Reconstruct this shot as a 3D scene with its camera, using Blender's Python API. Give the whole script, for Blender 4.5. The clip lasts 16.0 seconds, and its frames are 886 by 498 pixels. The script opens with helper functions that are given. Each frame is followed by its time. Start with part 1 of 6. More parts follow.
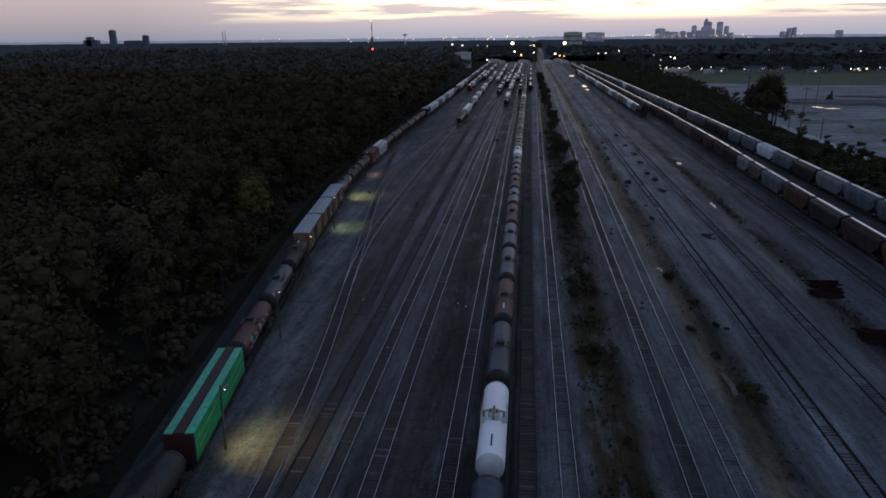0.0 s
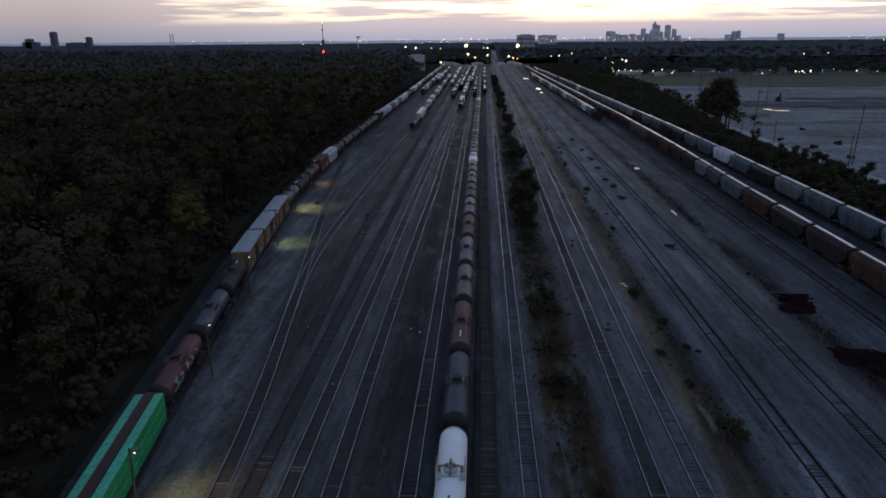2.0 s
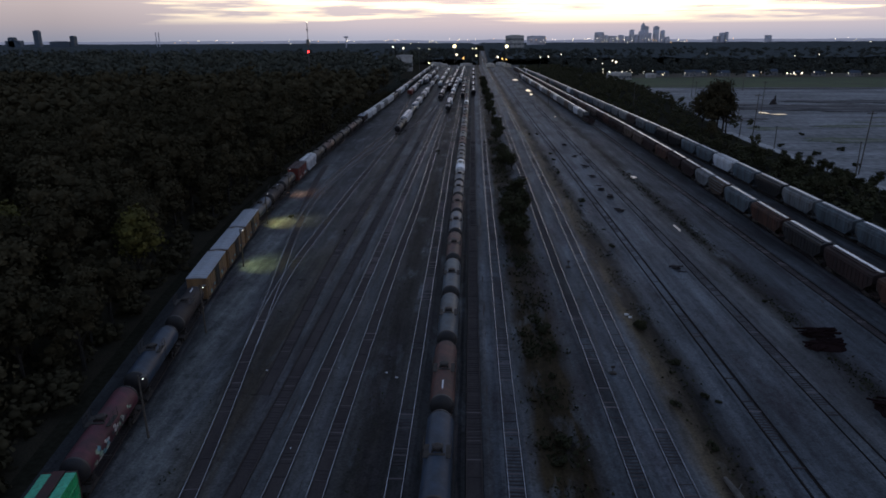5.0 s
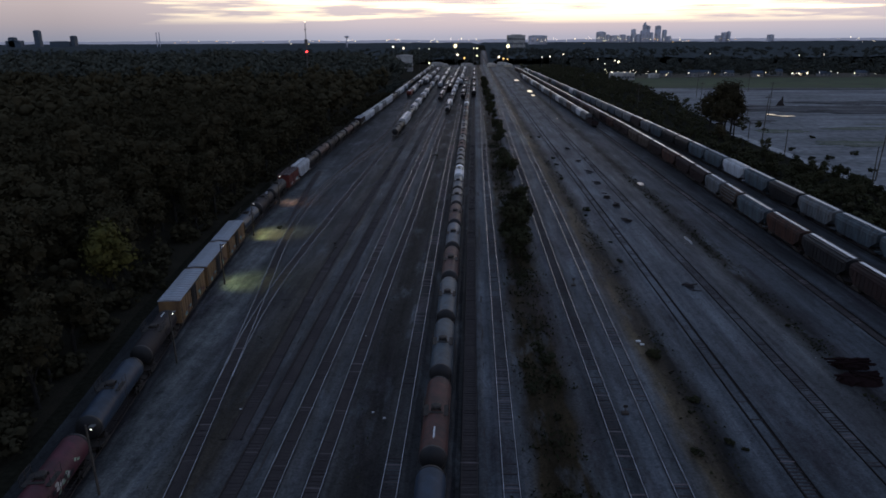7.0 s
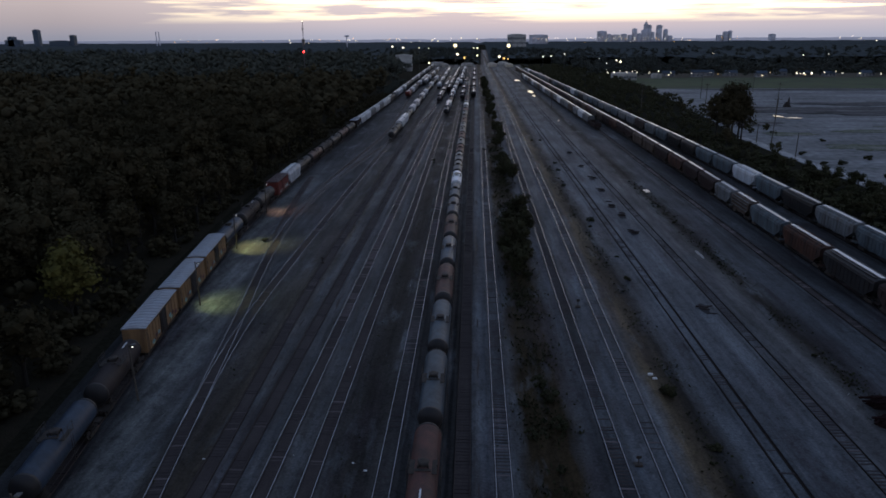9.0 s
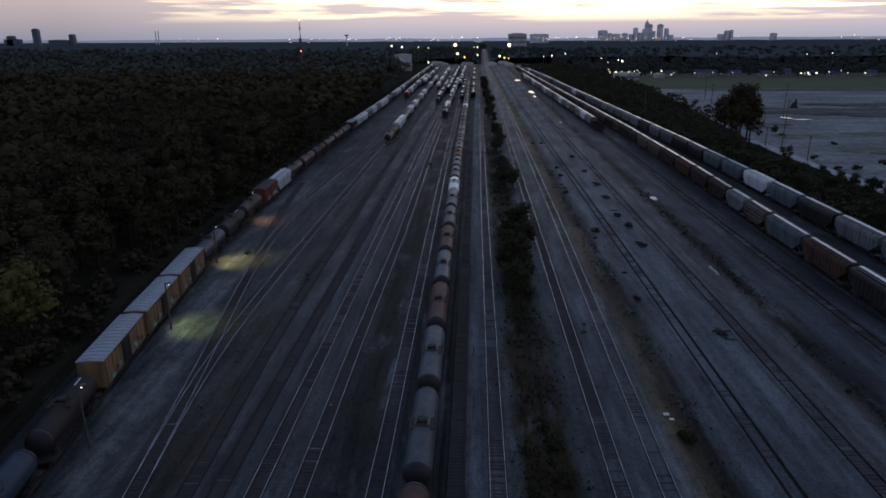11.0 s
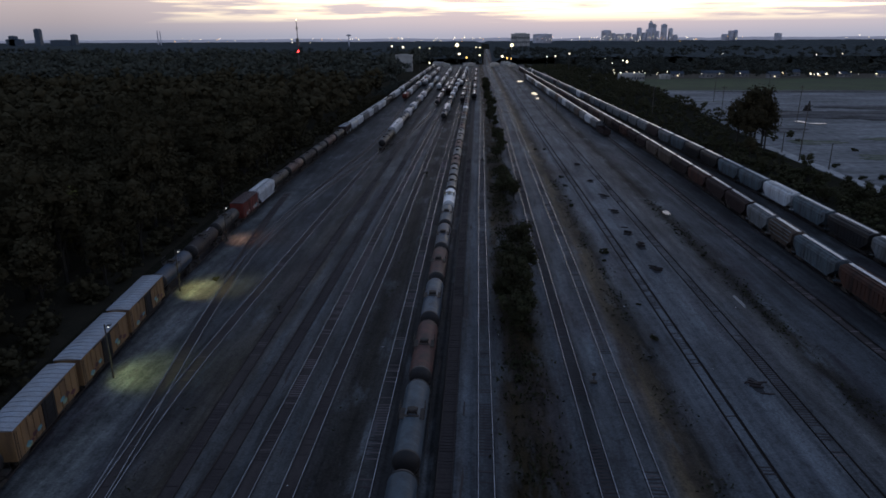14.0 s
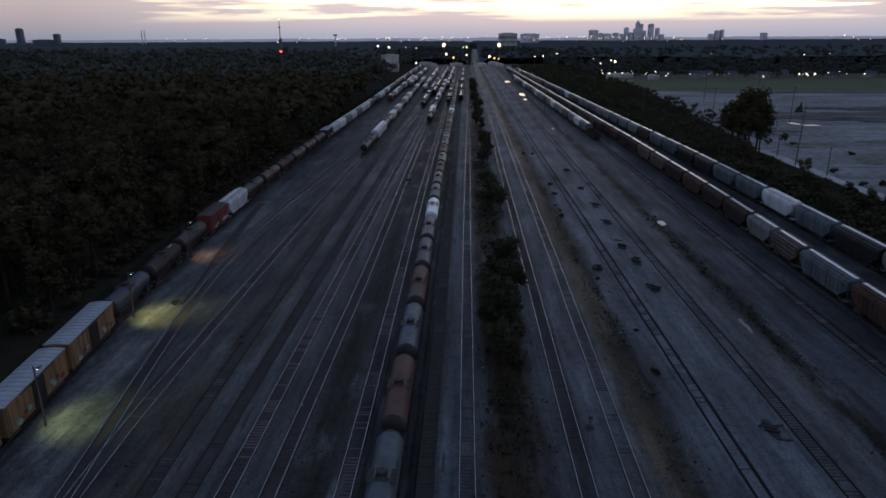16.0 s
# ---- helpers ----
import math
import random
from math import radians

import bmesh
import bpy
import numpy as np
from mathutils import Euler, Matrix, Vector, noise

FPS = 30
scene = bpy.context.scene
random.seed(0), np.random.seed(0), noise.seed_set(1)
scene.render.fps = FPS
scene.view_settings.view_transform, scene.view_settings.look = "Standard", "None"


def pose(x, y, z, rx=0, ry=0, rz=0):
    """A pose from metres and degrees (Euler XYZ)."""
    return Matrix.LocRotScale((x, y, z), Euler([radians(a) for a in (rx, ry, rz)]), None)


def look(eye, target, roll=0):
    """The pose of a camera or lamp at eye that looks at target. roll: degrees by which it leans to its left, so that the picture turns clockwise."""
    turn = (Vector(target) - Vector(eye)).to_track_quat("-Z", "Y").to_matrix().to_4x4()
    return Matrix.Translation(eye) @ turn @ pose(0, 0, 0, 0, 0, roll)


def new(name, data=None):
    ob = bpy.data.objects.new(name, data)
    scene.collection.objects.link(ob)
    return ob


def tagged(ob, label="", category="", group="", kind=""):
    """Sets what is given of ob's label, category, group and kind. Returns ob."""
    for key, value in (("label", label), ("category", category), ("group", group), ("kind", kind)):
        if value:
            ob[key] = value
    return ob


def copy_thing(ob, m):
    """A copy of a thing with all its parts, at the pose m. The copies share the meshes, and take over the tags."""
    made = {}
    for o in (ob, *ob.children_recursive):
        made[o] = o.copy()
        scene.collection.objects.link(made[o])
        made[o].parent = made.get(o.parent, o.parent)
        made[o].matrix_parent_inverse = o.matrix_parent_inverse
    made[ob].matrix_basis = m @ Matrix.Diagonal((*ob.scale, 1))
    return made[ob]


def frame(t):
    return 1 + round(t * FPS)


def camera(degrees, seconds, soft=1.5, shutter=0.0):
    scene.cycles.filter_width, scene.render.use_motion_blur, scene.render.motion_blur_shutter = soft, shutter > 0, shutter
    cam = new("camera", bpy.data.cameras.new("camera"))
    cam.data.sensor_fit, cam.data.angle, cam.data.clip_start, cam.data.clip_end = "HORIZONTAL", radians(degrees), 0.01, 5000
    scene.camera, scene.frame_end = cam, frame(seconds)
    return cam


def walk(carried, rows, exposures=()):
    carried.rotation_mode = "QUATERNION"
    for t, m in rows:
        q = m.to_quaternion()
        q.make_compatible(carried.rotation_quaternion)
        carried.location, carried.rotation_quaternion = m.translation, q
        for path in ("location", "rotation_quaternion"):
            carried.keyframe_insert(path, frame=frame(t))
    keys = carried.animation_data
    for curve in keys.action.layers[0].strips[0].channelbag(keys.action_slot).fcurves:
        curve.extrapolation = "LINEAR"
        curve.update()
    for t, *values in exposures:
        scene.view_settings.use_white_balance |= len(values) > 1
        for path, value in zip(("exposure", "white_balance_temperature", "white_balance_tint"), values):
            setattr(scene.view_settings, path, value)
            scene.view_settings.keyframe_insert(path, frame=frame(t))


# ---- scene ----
cam = camera(66.0, 16.0, soft=1.7)
PATH = [
    (0, (2.416, -2.598, 39.889), (2.184, -0.703, 39.292), -0.6),
    (0.5, (2.401, -0.334, 39.895), (2.194, 1.566, 39.303), -0.6),
    (1, (2.423, 1.891, 39.922), (2.258, 3.794, 39.33), -0.6),
    (1.5, (2.369, 4.077, 39.903), (2.234, 5.982, 39.311), -0.5),
    (2, (2.382, 6.299, 39.846), (2.274, 8.207, 39.254), -0.5),
    (2.5, (2.396, 8.507, 39.907), (2.313, 10.415, 39.315), -0.5),
    (3, (2.459, 10.75, 39.856), (2.387, 12.659, 39.265), -0.4),
    (3.5, (2.499, 13.137, 39.827), (2.426, 15.046, 39.236), -0.4),
    (4, (2.556, 15.366, 39.752), (2.482, 17.275, 39.161), -0.3),
    (6.5, (3.169, 26.522, 39.917), (3.09, 28.431, 39.325), -0.3),
    (7, (3.334, 28.883, 39.974), (3.254, 30.791, 39.382), -0.3),
    (7.5, (3.485, 31.183, 40.056), (3.405, 33.092, 39.464), -0.3),
    (8, (3.678, 33.546, 40.1), (3.597, 35.455, 39.508), -0.3),
    (8.5, (3.881, 35.908, 40.151), (3.799, 37.816, 39.558), -0.3),
    (9, (4.075, 38.286, 40.187), (3.993, 40.194, 39.593), -0.3),
    (11.5, (4.936, 50.235, 40.197), (4.851, 52.142, 39.601), -0.3),
    (12, (5.192, 52.773, 40.208), (5.105, 54.68, 39.612), -0.3),
    (12.5, (5.376, 55.509, 40.057), (5.288, 57.416, 39.462), -0.3),
    (13, (5.603, 57.947, 40.082), (5.514, 59.855, 39.487), -0.3),
    (13.5, (5.838, 60.311, 40.134), (5.749, 62.218, 39.539), -0.3),
    (14, (6.108, 62.568, 40.238), (6.016, 64.475, 39.642), -0.3),
    (14.5, (6.38, 64.959, 40.376), (6.292, 66.866, 39.78), -0.4),
    (15, (6.526, 67.557, 40.361), (6.452, 69.465, 39.765), -0.3),
    (15.5, (6.772, 70.124, 40.336), (6.712, 72.032, 39.739), -0.3),
    (16, (6.977, 72.615, 40.391), (6.918, 74.523, 39.794), -0.3),
]
walk(cam, [(t, look(eye, target, roll)) for t, eye, target, roll in PATH])

# ---- world and large lights ----
world = bpy.data.worlds.new("dusk_sky")
scene.world = world
world.use_nodes = True
wn, wl = world.node_tree.nodes, world.node_tree.links
wn.clear()


def wnode(kind, **kw):
    n = wn.new(kind)
    for k, v in kw.items():
        n.inputs[k].default_value = v
    return n


sky = wn.new("ShaderNodeTexSky")
sky.sky_type, sky.sun_disc = "NISHITA", False
sky.sun_elevation, sky.sun_rotation = radians(1.5), radians(8)
sky.dust_density, sky.ozone_density, sky.altitude = 2.0, 3.0, 50
coord = wn.new("ShaderNodeTexCoord")
sep = wn.new("ShaderNodeSeparateXYZ")
wl.new(coord.outputs["Generated"], sep.inputs[0])
# evening veil of cloud: pale mauve at the horizon, slate blue overhead
veil = wn.new("ShaderNodeValToRGB")
for pos, col in ((0.0, (0.38, 0.39, 0.49)), (0.02, (0.56, 0.49, 0.53)), (0.05, (0.75, 0.63, 0.63)), (0.10, (0.46, 0.48, 0.59)), (0.25, (0.245, 0.3, 0.44)), (1.0, (0.125, 0.185, 0.315))):
    e = veil.color_ramp.elements.new(pos) if pos not in (0.0, 1.0) else veil.color_ramp.elements[0 if pos == 0.0 else -1]
    e.position, e.color = pos, (*col, 1)
wl.new(sep.outputs["Z"], veil.inputs[0])
# long flat cloud bands lit from below, warmest where the sun went down
bands = wn.new("ShaderNodeMapping")
bands.inputs["Scale"].default_value = (3.6, 3.6, 62.0)
bands.inputs["Location"].default_value = (1.7, 0.4, 0.35)
wl.new(coord.outputs["Generated"], bands.inputs[0])
cloud = wnode("ShaderNodeTexNoise", Scale=1.5, Detail=6.0, Roughness=0.55)
wl.new(bands.outputs[0], cloud.inputs["Vector"])
cloud_mask = wn.new("ShaderNodeMapRange")
for k, v in (("From Min", 0.955), ("From Max", 1.09)):
    cloud_mask.inputs[k].default_value = v
# the lit streaks lie in two long banks with a dull gap between them
bank = wn.new("ShaderNodeValToRGB")
bank.color_ramp.interpolation = "EASE"
for pos, val in ((0.0, 0.3), (0.27, 0.36), (0.31, 0.57), (0.38, 0.56), (0.43, 0.47), (0.49, 0.49), (0.54, 0.57), (0.67, 0.6), (0.72, 0.52), (0.75, 0.4), (1.0, 0.3)):
    e = bank.color_ramp.elements.new(pos) if pos not in (0.0, 1.0) else bank.color_ramp.elements[0 if pos == 0.0 else -1]
    e.position, e.color = pos, (val, val, val, 1)
across = wn.new("ShaderNodeMath")
across.operation = "MULTIPLY_ADD"
across.inputs[1].default_value, across.inputs[2].default_value = 0.5, 0.5
wl.new(sep.outputs["X"], across.inputs[0])
wl.new(across.outputs[0], bank.inputs[0])
heap = wn.new("ShaderNodeMath")
heap.operation = "ADD"
wl.new(cloud.outputs[0], heap.inputs[0])
wl.new(bank.outputs[0], heap.inputs[1])
wl.new(heap.outputs[0], cloud_mask.inputs[0])
low = wn.new("ShaderNodeMapRange")
for k, v in (("From Min", 0.017), ("From Max", 0.034)):
    low.inputs[k].default_value = v
wl.new(sep.outputs["Z"], low.inputs[0])
ahead = wn.new("ShaderNodeMapRange")
for k, v in (("From Min", 0.76), ("From Max", 0.96), ("To Min", 0.08), ("To Max", 1.0)):
    ahead.inputs[k].default_value = v
west = wn.new("ShaderNodeMath")
west.operation = "MULTIPLY_ADD"
west.inputs[1].default_value = 0.2
wl.new(sep.outputs["X"], west.inputs[0])
wl.new(sep.outputs["Y"], west.inputs[2])
wl.new(west.outputs[0], ahead.inputs[0])
m1 = wn.new("ShaderNodeMath")
m1.operation = "MULTIPLY"
wl.new(cloud_mask.outputs[0], m1.inputs[0])
wl.new(low.outputs[0], m1.inputs[1])
high = wn.new("ShaderNodeMapRange")
for k, v in (("From Min", 0.05), ("From Max", 0.13), ("To Min", 1.0), ("To Max", 0.0)):
    high.inputs[k].default_value = v
wl.new(sep.outputs["Z"], high.inputs[0])
m0 = wn.new("ShaderNodeMath")
m0.operation = "MULTIPLY"
wl.new(m1.outputs[0], m0.inputs[0])
wl.new(high.outputs[0], m0.inputs[1])
m2 = wn.new("ShaderNodeMath")
m2.operation = "MULTIPLY"
wl.new(m0.outputs[0], m2.inputs[0])
wl.new(ahead.outputs[0], m2.inputs[1])
glow = wn.new("ShaderNodeMixRGB")
glow.inputs["Color2"].default_value = (1.95, 1.62, 1.02, 1)
wl.new(m2.outputs[0], glow.inputs[0])
# the low sky is duller away from the sunset
dull = wn.new("ShaderNodeMath")
dull.operation = "MULTIPLY_ADD"
dull.inputs[1].default_value, dull.inputs[2].default_value = 0.34, 0.66
wl.new(ahead.outputs[0], dull.inputs[0])
keep = wn.new("ShaderNodeMixRGB")
keep.inputs["Color1"].default_value = (1, 1, 1, 1)
wl.new(high.outputs[0], keep.inputs[0])
wl.new(dull.outputs[0], keep.inputs["Color2"])
low_sky = wn.new("ShaderNodeMixRGB")
low_sky.blend_type = "MULTIPLY"
low_sky.inputs[0].default_value = 1.0
wl.new(veil.outputs[0], low_sky.inputs["Color1"])
wl.new(keep.outputs[0], low_sky.inputs["Color2"])
wl.new(low_sky.outputs[0], glow.inputs["Color1"])
blend = wn.new("ShaderNodeMixRGB")
blend.blend_type = "ADD"
blend.inputs[0].default_value = 0.006
wl.new(glow.outputs[0], blend.inputs["Color1"])
wl.new(sky.outputs[0], blend.inputs["Color2"])
back = wnode("ShaderNodeBackground", Strength=1.1)
wl.new(blend.outputs[0], back.inputs[0])
wl.new(back.outputs[0], wn.new("ShaderNodeOutputWorld").inputs[0])

sun = new("dusk_sun", bpy.data.lights.new("dusk_sun", "SUN"))
sun.data.energy, sun.data.angle, sun.data.color = 0.06, radians(25), (1.0, 0.9, 0.86)
sun.matrix_world = look((0, 0, 0), (-0.12, -1, -0.16))

# the line of the curving freight track
LEFT_Y = [-60, 0, 20, 48, 66, 85, 106, 124, 164, 200, 250, 340, 470, 750, 1100]
LEFT_X = [-20.5, -24.0, -26.0, -29.0, -31.8, -34.4, -37.4, -40.1, -44.6, -47.1, -48.7, -49.2, -48.4, -49.5, -49.5]

# ---- materials ----


def material(name, colour, rough=0.8, metal=0.0, second=None, scale=0.6, spread=0.5, grain=12.0, bump=0.3, stretch=(1, 1, 1), rand=0.0, spec=0.4, distance=0.02, speckle=0.28, skew=0.0):
    """Two scales of noise: large stains towards a second colour, and fine grain with relief."""
    m = bpy.data.materials.new(name)
    m.use_nodes = True
    n, l = m.node_tree.nodes, m.node_tree.links
    b = n["Principled BSDF"]
    b.inputs["Roughness"].default_value, b.inputs["Metallic"].default_value = rough, metal
    b.inputs["Specular IOR Level"].default_value = spec
    tc, mp = n.new("ShaderNodeTexCoord"), n.new("ShaderNodeMapping")
    mp.inputs["Scale"].default_value = stretch
    l.new(tc.outputs["Object"], mp.inputs[0])
    big, fine = n.new("ShaderNodeTexNoise"), n.new("ShaderNodeTexNoise")
    big.inputs["Scale"].default_value, big.inputs["Detail"].default_value, big.inputs["Roughness"].default_value = scale, 5.0, 0.62
    fine.inputs["Scale"].default_value, fine.inputs["Detail"].default_value = grain, 4.0
    l.new(mp.outputs[0], big.inputs["Vector"])
    l.new(tc.outputs["Object"], fine.inputs["Vector"])
    span = n.new("ShaderNodeMapRange")
    span.inputs["From Min"].default_value, span.inputs["From Max"].default_value = 0.36, 0.66
    l.new(big.outputs[0], span.inputs[0])
    second = second or tuple(c * (1 - spread) for c in colour)
    mix = n.new("ShaderNodeMixRGB")
    mix.inputs["Color1"].default_value, mix.inputs["Color2"].default_value = (*colour, 1), (*second, 1)
    l.new(span.outputs[0], mix.inputs[0])
    tone = n.new("ShaderNodeMapRange")
    tone.inputs["To Min"].default_value, tone.inputs["To Max"].default_value = 1 - speckle, 1 + speckle
    tone.inputs["From Min"].default_value, tone.inputs["From Max"].default_value = 0.3, 0.7
    l.new(fine.outputs[0], tone.inputs[0])
    last = tone.outputs[0]
    if rand:
        info, rr, mul = n.new("ShaderNodeObjectInfo"), n.new("ShaderNodeMapRange"), n.new("ShaderNodeMath")
        rr.inputs["To Min"].default_value, rr.inputs["To Max"].default_value = 1 - rand, 1 + rand
        mul.operation = "MULTIPLY"
        if skew:
            pw = n.new("ShaderNodeMath")
            pw.operation = "POWER"
            pw.inputs[1].default_value = skew
            l.new(info.outputs["Random"], pw.inputs[0])
            l.new(pw.outputs[0], rr.inputs[0])
            rr.inputs["To Min"].default_value, rr.inputs["To Max"].default_value = 1 - rand, 1 + 4 * rand
        else:
            l.new(info.outputs["Random"], rr.inputs[0])
        l.new(rr.outputs[0], mul.inputs[0])
        l.new(last, mul.inputs[1])
        last = mul.outputs[0]
    out = n.new("ShaderNodeVectorMath")
    out.operation = "SCALE"
    l.new(mix.outputs[0], out.inputs[0])
    l.new(last, out.inputs["Scale"])
    l.new(out.outputs[0], b.inputs["Base Color"])
    if bump:
        bp = n.new("ShaderNodeBump")
        bp.inputs["Strength"].default_value, bp.inputs["Distance"].default_value = bump, distance
        l.new(fine.outputs[0], bp.inputs["Height"])
        l.new(bp.outputs[0], b.inputs["Normal"])
    return m


def glowing(name, colour, strength):
    m = bpy.data.materials.new(name)
    m.use_nodes = True
    b = m.node_tree.nodes["Principled BSDF"]
    b.inputs["Base Color"].default_value = (*colour, 1)
    b.inputs["Emission Color"].default_value = (*colour, 1)
    b.inputs["Emission Strength"].default_value = strength
    return m



def yard_ground(name, bands):
    """Cinder and gravel whose tone changes in uneven bands across the yard, with streaks along it."""
    m = bpy.data.materials.new(name)
    m.use_nodes = True
    n, l = m.node_tree.nodes, m.node_tree.links
    b = n["Principled BSDF"]
    b.inputs["Roughness"].default_value, b.inputs["Specular IOR Level"].default_value = 0.65, 0.06
    tc = n.new("ShaderNodeTexCoord")

    def noisy(scale, stretch, detail=5.0, rough=0.6):
        mp, t = n.new("ShaderNodeMapping"), n.new("ShaderNodeTexNoise")
        mp.inputs["Scale"].default_value = stretch
        t.inputs["Scale"].default_value, t.inputs["Detail"].default_value, t.inputs["Roughness"].default_value = scale, detail, rough
        l.new(tc.outputs["Object"], mp.inputs[0])
        l.new(mp.outputs[0], t.inputs["Vector"])
        return t.outputs[0]

    def ranged(src, lo, hi, a, c):
        r = n.new("ShaderNodeMapRange")
        for k, v in zip(("From Min", "From Max", "To Min", "To Max"), (lo, hi, a, c)):
            r.inputs[k].default_value = v
        l.new(src, r.inputs[0])
        return r.outputs[0]

    def maths(op, a, c):
        k = n.new("ShaderNodeMath")
        k.operation = op
        for i, v in enumerate((a, c)):
            if isinstance(v, float):
                k.inputs[i].default_value = v
            else:
                l.new(v, k.inputs[i])
        return k.outputs[0]

    sx = n.new("ShaderNodeSeparateXYZ")
    l.new(tc.outputs["Object"], sx.inputs[0])
    wander = ranged(noisy(0.35, (1, 0.28, 1)), 0.25, 0.75, -0.8, 0.8)
    at = maths("MULTIPLY", maths("ADD", maths("ADD", sx.outputs["X"], wander), 60.0), 1 / 150)
    ramp = n.new("ShaderNodeValToRGB")
    els = ramp.color_ramp.elements
    for i, (x, c) in enumerate(bands):
        p = (x + 60) / 150
        e = els[0] if i == 0 else (els[-1] if i == len(bands) - 1 else els.new(p))
        e.position, e.color = p, (*c, 1)
    l.new(at, ramp.inputs[0])
    ly = n.new("ShaderNodeValToRGB")
    ly.color_ramp.interpolation = "LINEAR"
    le = ly.color_ramp.elements
    for i, (yy, xx) in enumerate(zip(LEFT_Y, LEFT_X)):
        p = (yy + 60) / 1160
        e = le[0] if i == 0 else (le[-1] if i == len(LEFT_Y) - 1 else le.new(p))
        e.position, e.color = p, (-xx / 60, -xx / 60, -xx / 60, 1)
    l.new(maths("MULTIPLY", maths("ADD", sx.outputs["Y"], 60.0), 1 / 1160), ly.inputs[0])
    beside = maths("ADD", maths("ADD", sx.outputs["X"], maths("MULTIPLY", ly.outputs[0], 60.0)), maths("MULTIPLY", wander, 1.6))
    dusty = maths("MULTIPLY", ranged(beside, 1.2, 3.2, 0.0, 1.0), ranged(beside, 5.0, 9.5, 1.0, 0.0))
    dusty = maths("MULTIPLY", dusty, ranged(sx.outputs["Y"], 190.0, 270.0, 1.0, 0.0))
    dusty = maths("MULTIPLY", dusty, ranged(noisy(0.4, (1, 0.6, 1), 7.0, 0.68), 0.36, 0.56, 0.3, 1.0))
    road = n.new("ShaderNodeMixRGB")
    road.inputs["Color2"].default_value = (0.135, 0.14, 0.138, 1)
    l.new(dusty, road.inputs[0])
    l.new(ramp.outputs[0], road.inputs["Color1"])
    # long smears of damp dark soil, and paler blue-grey stone
    smear = maths("MULTIPLY", ranged(noisy(0.22, (1, 0.16, 1), 6.0, 0.62), 0.5, 0.66, 0.0, 0.75), ranged(noisy(1.3, (1, 0.5, 1), 6.0, 0.7), 0.35, 0.55, 0.3, 1.0))
    earth = n.new("ShaderNodeMixRGB")
    earth.inputs["Color2"].default_value = (0.04, 0.034, 0.039, 1)
    l.new(smear, earth.inputs[0])
    l.new(road.outputs[0], earth.inputs["Color1"])
    stone = n.new("ShaderNodeMixRGB")
    stone.inputs["Color2"].default_value = (0.1, 0.115, 0.13, 1)
    l.new(ranged(noisy(0.3, (1, 0.22, 1), 7.0, 0.66), 0.54, 0.7, 0.0, 0.6), stone.inputs[0])
    l.new(earth.outputs[0], stone.inputs["Color1"])
    road = stone
    streak = maths("MULTIPLY", ranged(noisy(0.9, (1, 0.03, 1)), 0.3, 0.7, 0.7, 1.3), maths("MULTIPLY", ranged(noisy(0.33, (1, 0.09, 1)), 0.35, 0.65, 0.75, 1.25), ranged(noisy(0.035, (1, 0.4, 1)), 0.35, 0.65, 0.8, 1.2)))
    blotch = maths("MULTIPLY", ranged(noisy(0.14, (1, 0.3, 1), 7.0, 0.66), 0.38, 0.62, 0.7, 1.3), ranged(noisy(1.1, (1, 0.7, 1), 6.0, 0.68), 0.36, 0.5, 0.72, 1.08))
    grain = ranged(noisy(3.5, (1, 1, 1)), 0.3, 0.7, 0.65, 1.35)
    fine_noise = noisy(9.0, (1, 1, 1))
    sc = n.new("ShaderNodeVectorMath")
    sc.operation = "SCALE"
    l.new(road.outputs[0], sc.inputs[0])
    l.new(maths("MULTIPLY", maths("MULTIPLY", streak, blotch), grain), sc.inputs["Scale"])
    l.new(sc.outputs[0], b.inputs["Base Color"])
    # dark soil is dull, stone has a faint sheen
    l.new(ranged(road.outputs[0], 0.02, 0.06, 0.02, 0.085), b.inputs["Specular IOR Level"])
    bp = n.new("ShaderNodeBump")
    bp.inputs["Strength"].default_value, bp.inputs["Distance"].default_value = 0.5, 0.03
    l.new(fine_noise, bp.inputs["Height"])
    l.new(bp.outputs[0], b.inputs["Normal"])
    return m


def tone(v, r=0.0):
    """A cinder grey of that lightness, browner with r."""
    v *= 0.69 * (v / 0.1) ** 0.45
    return (v * (0.9 + 0.2 * r), v * (1.0 + 0.01 * r), v * (1.14 - 0.22 * r))


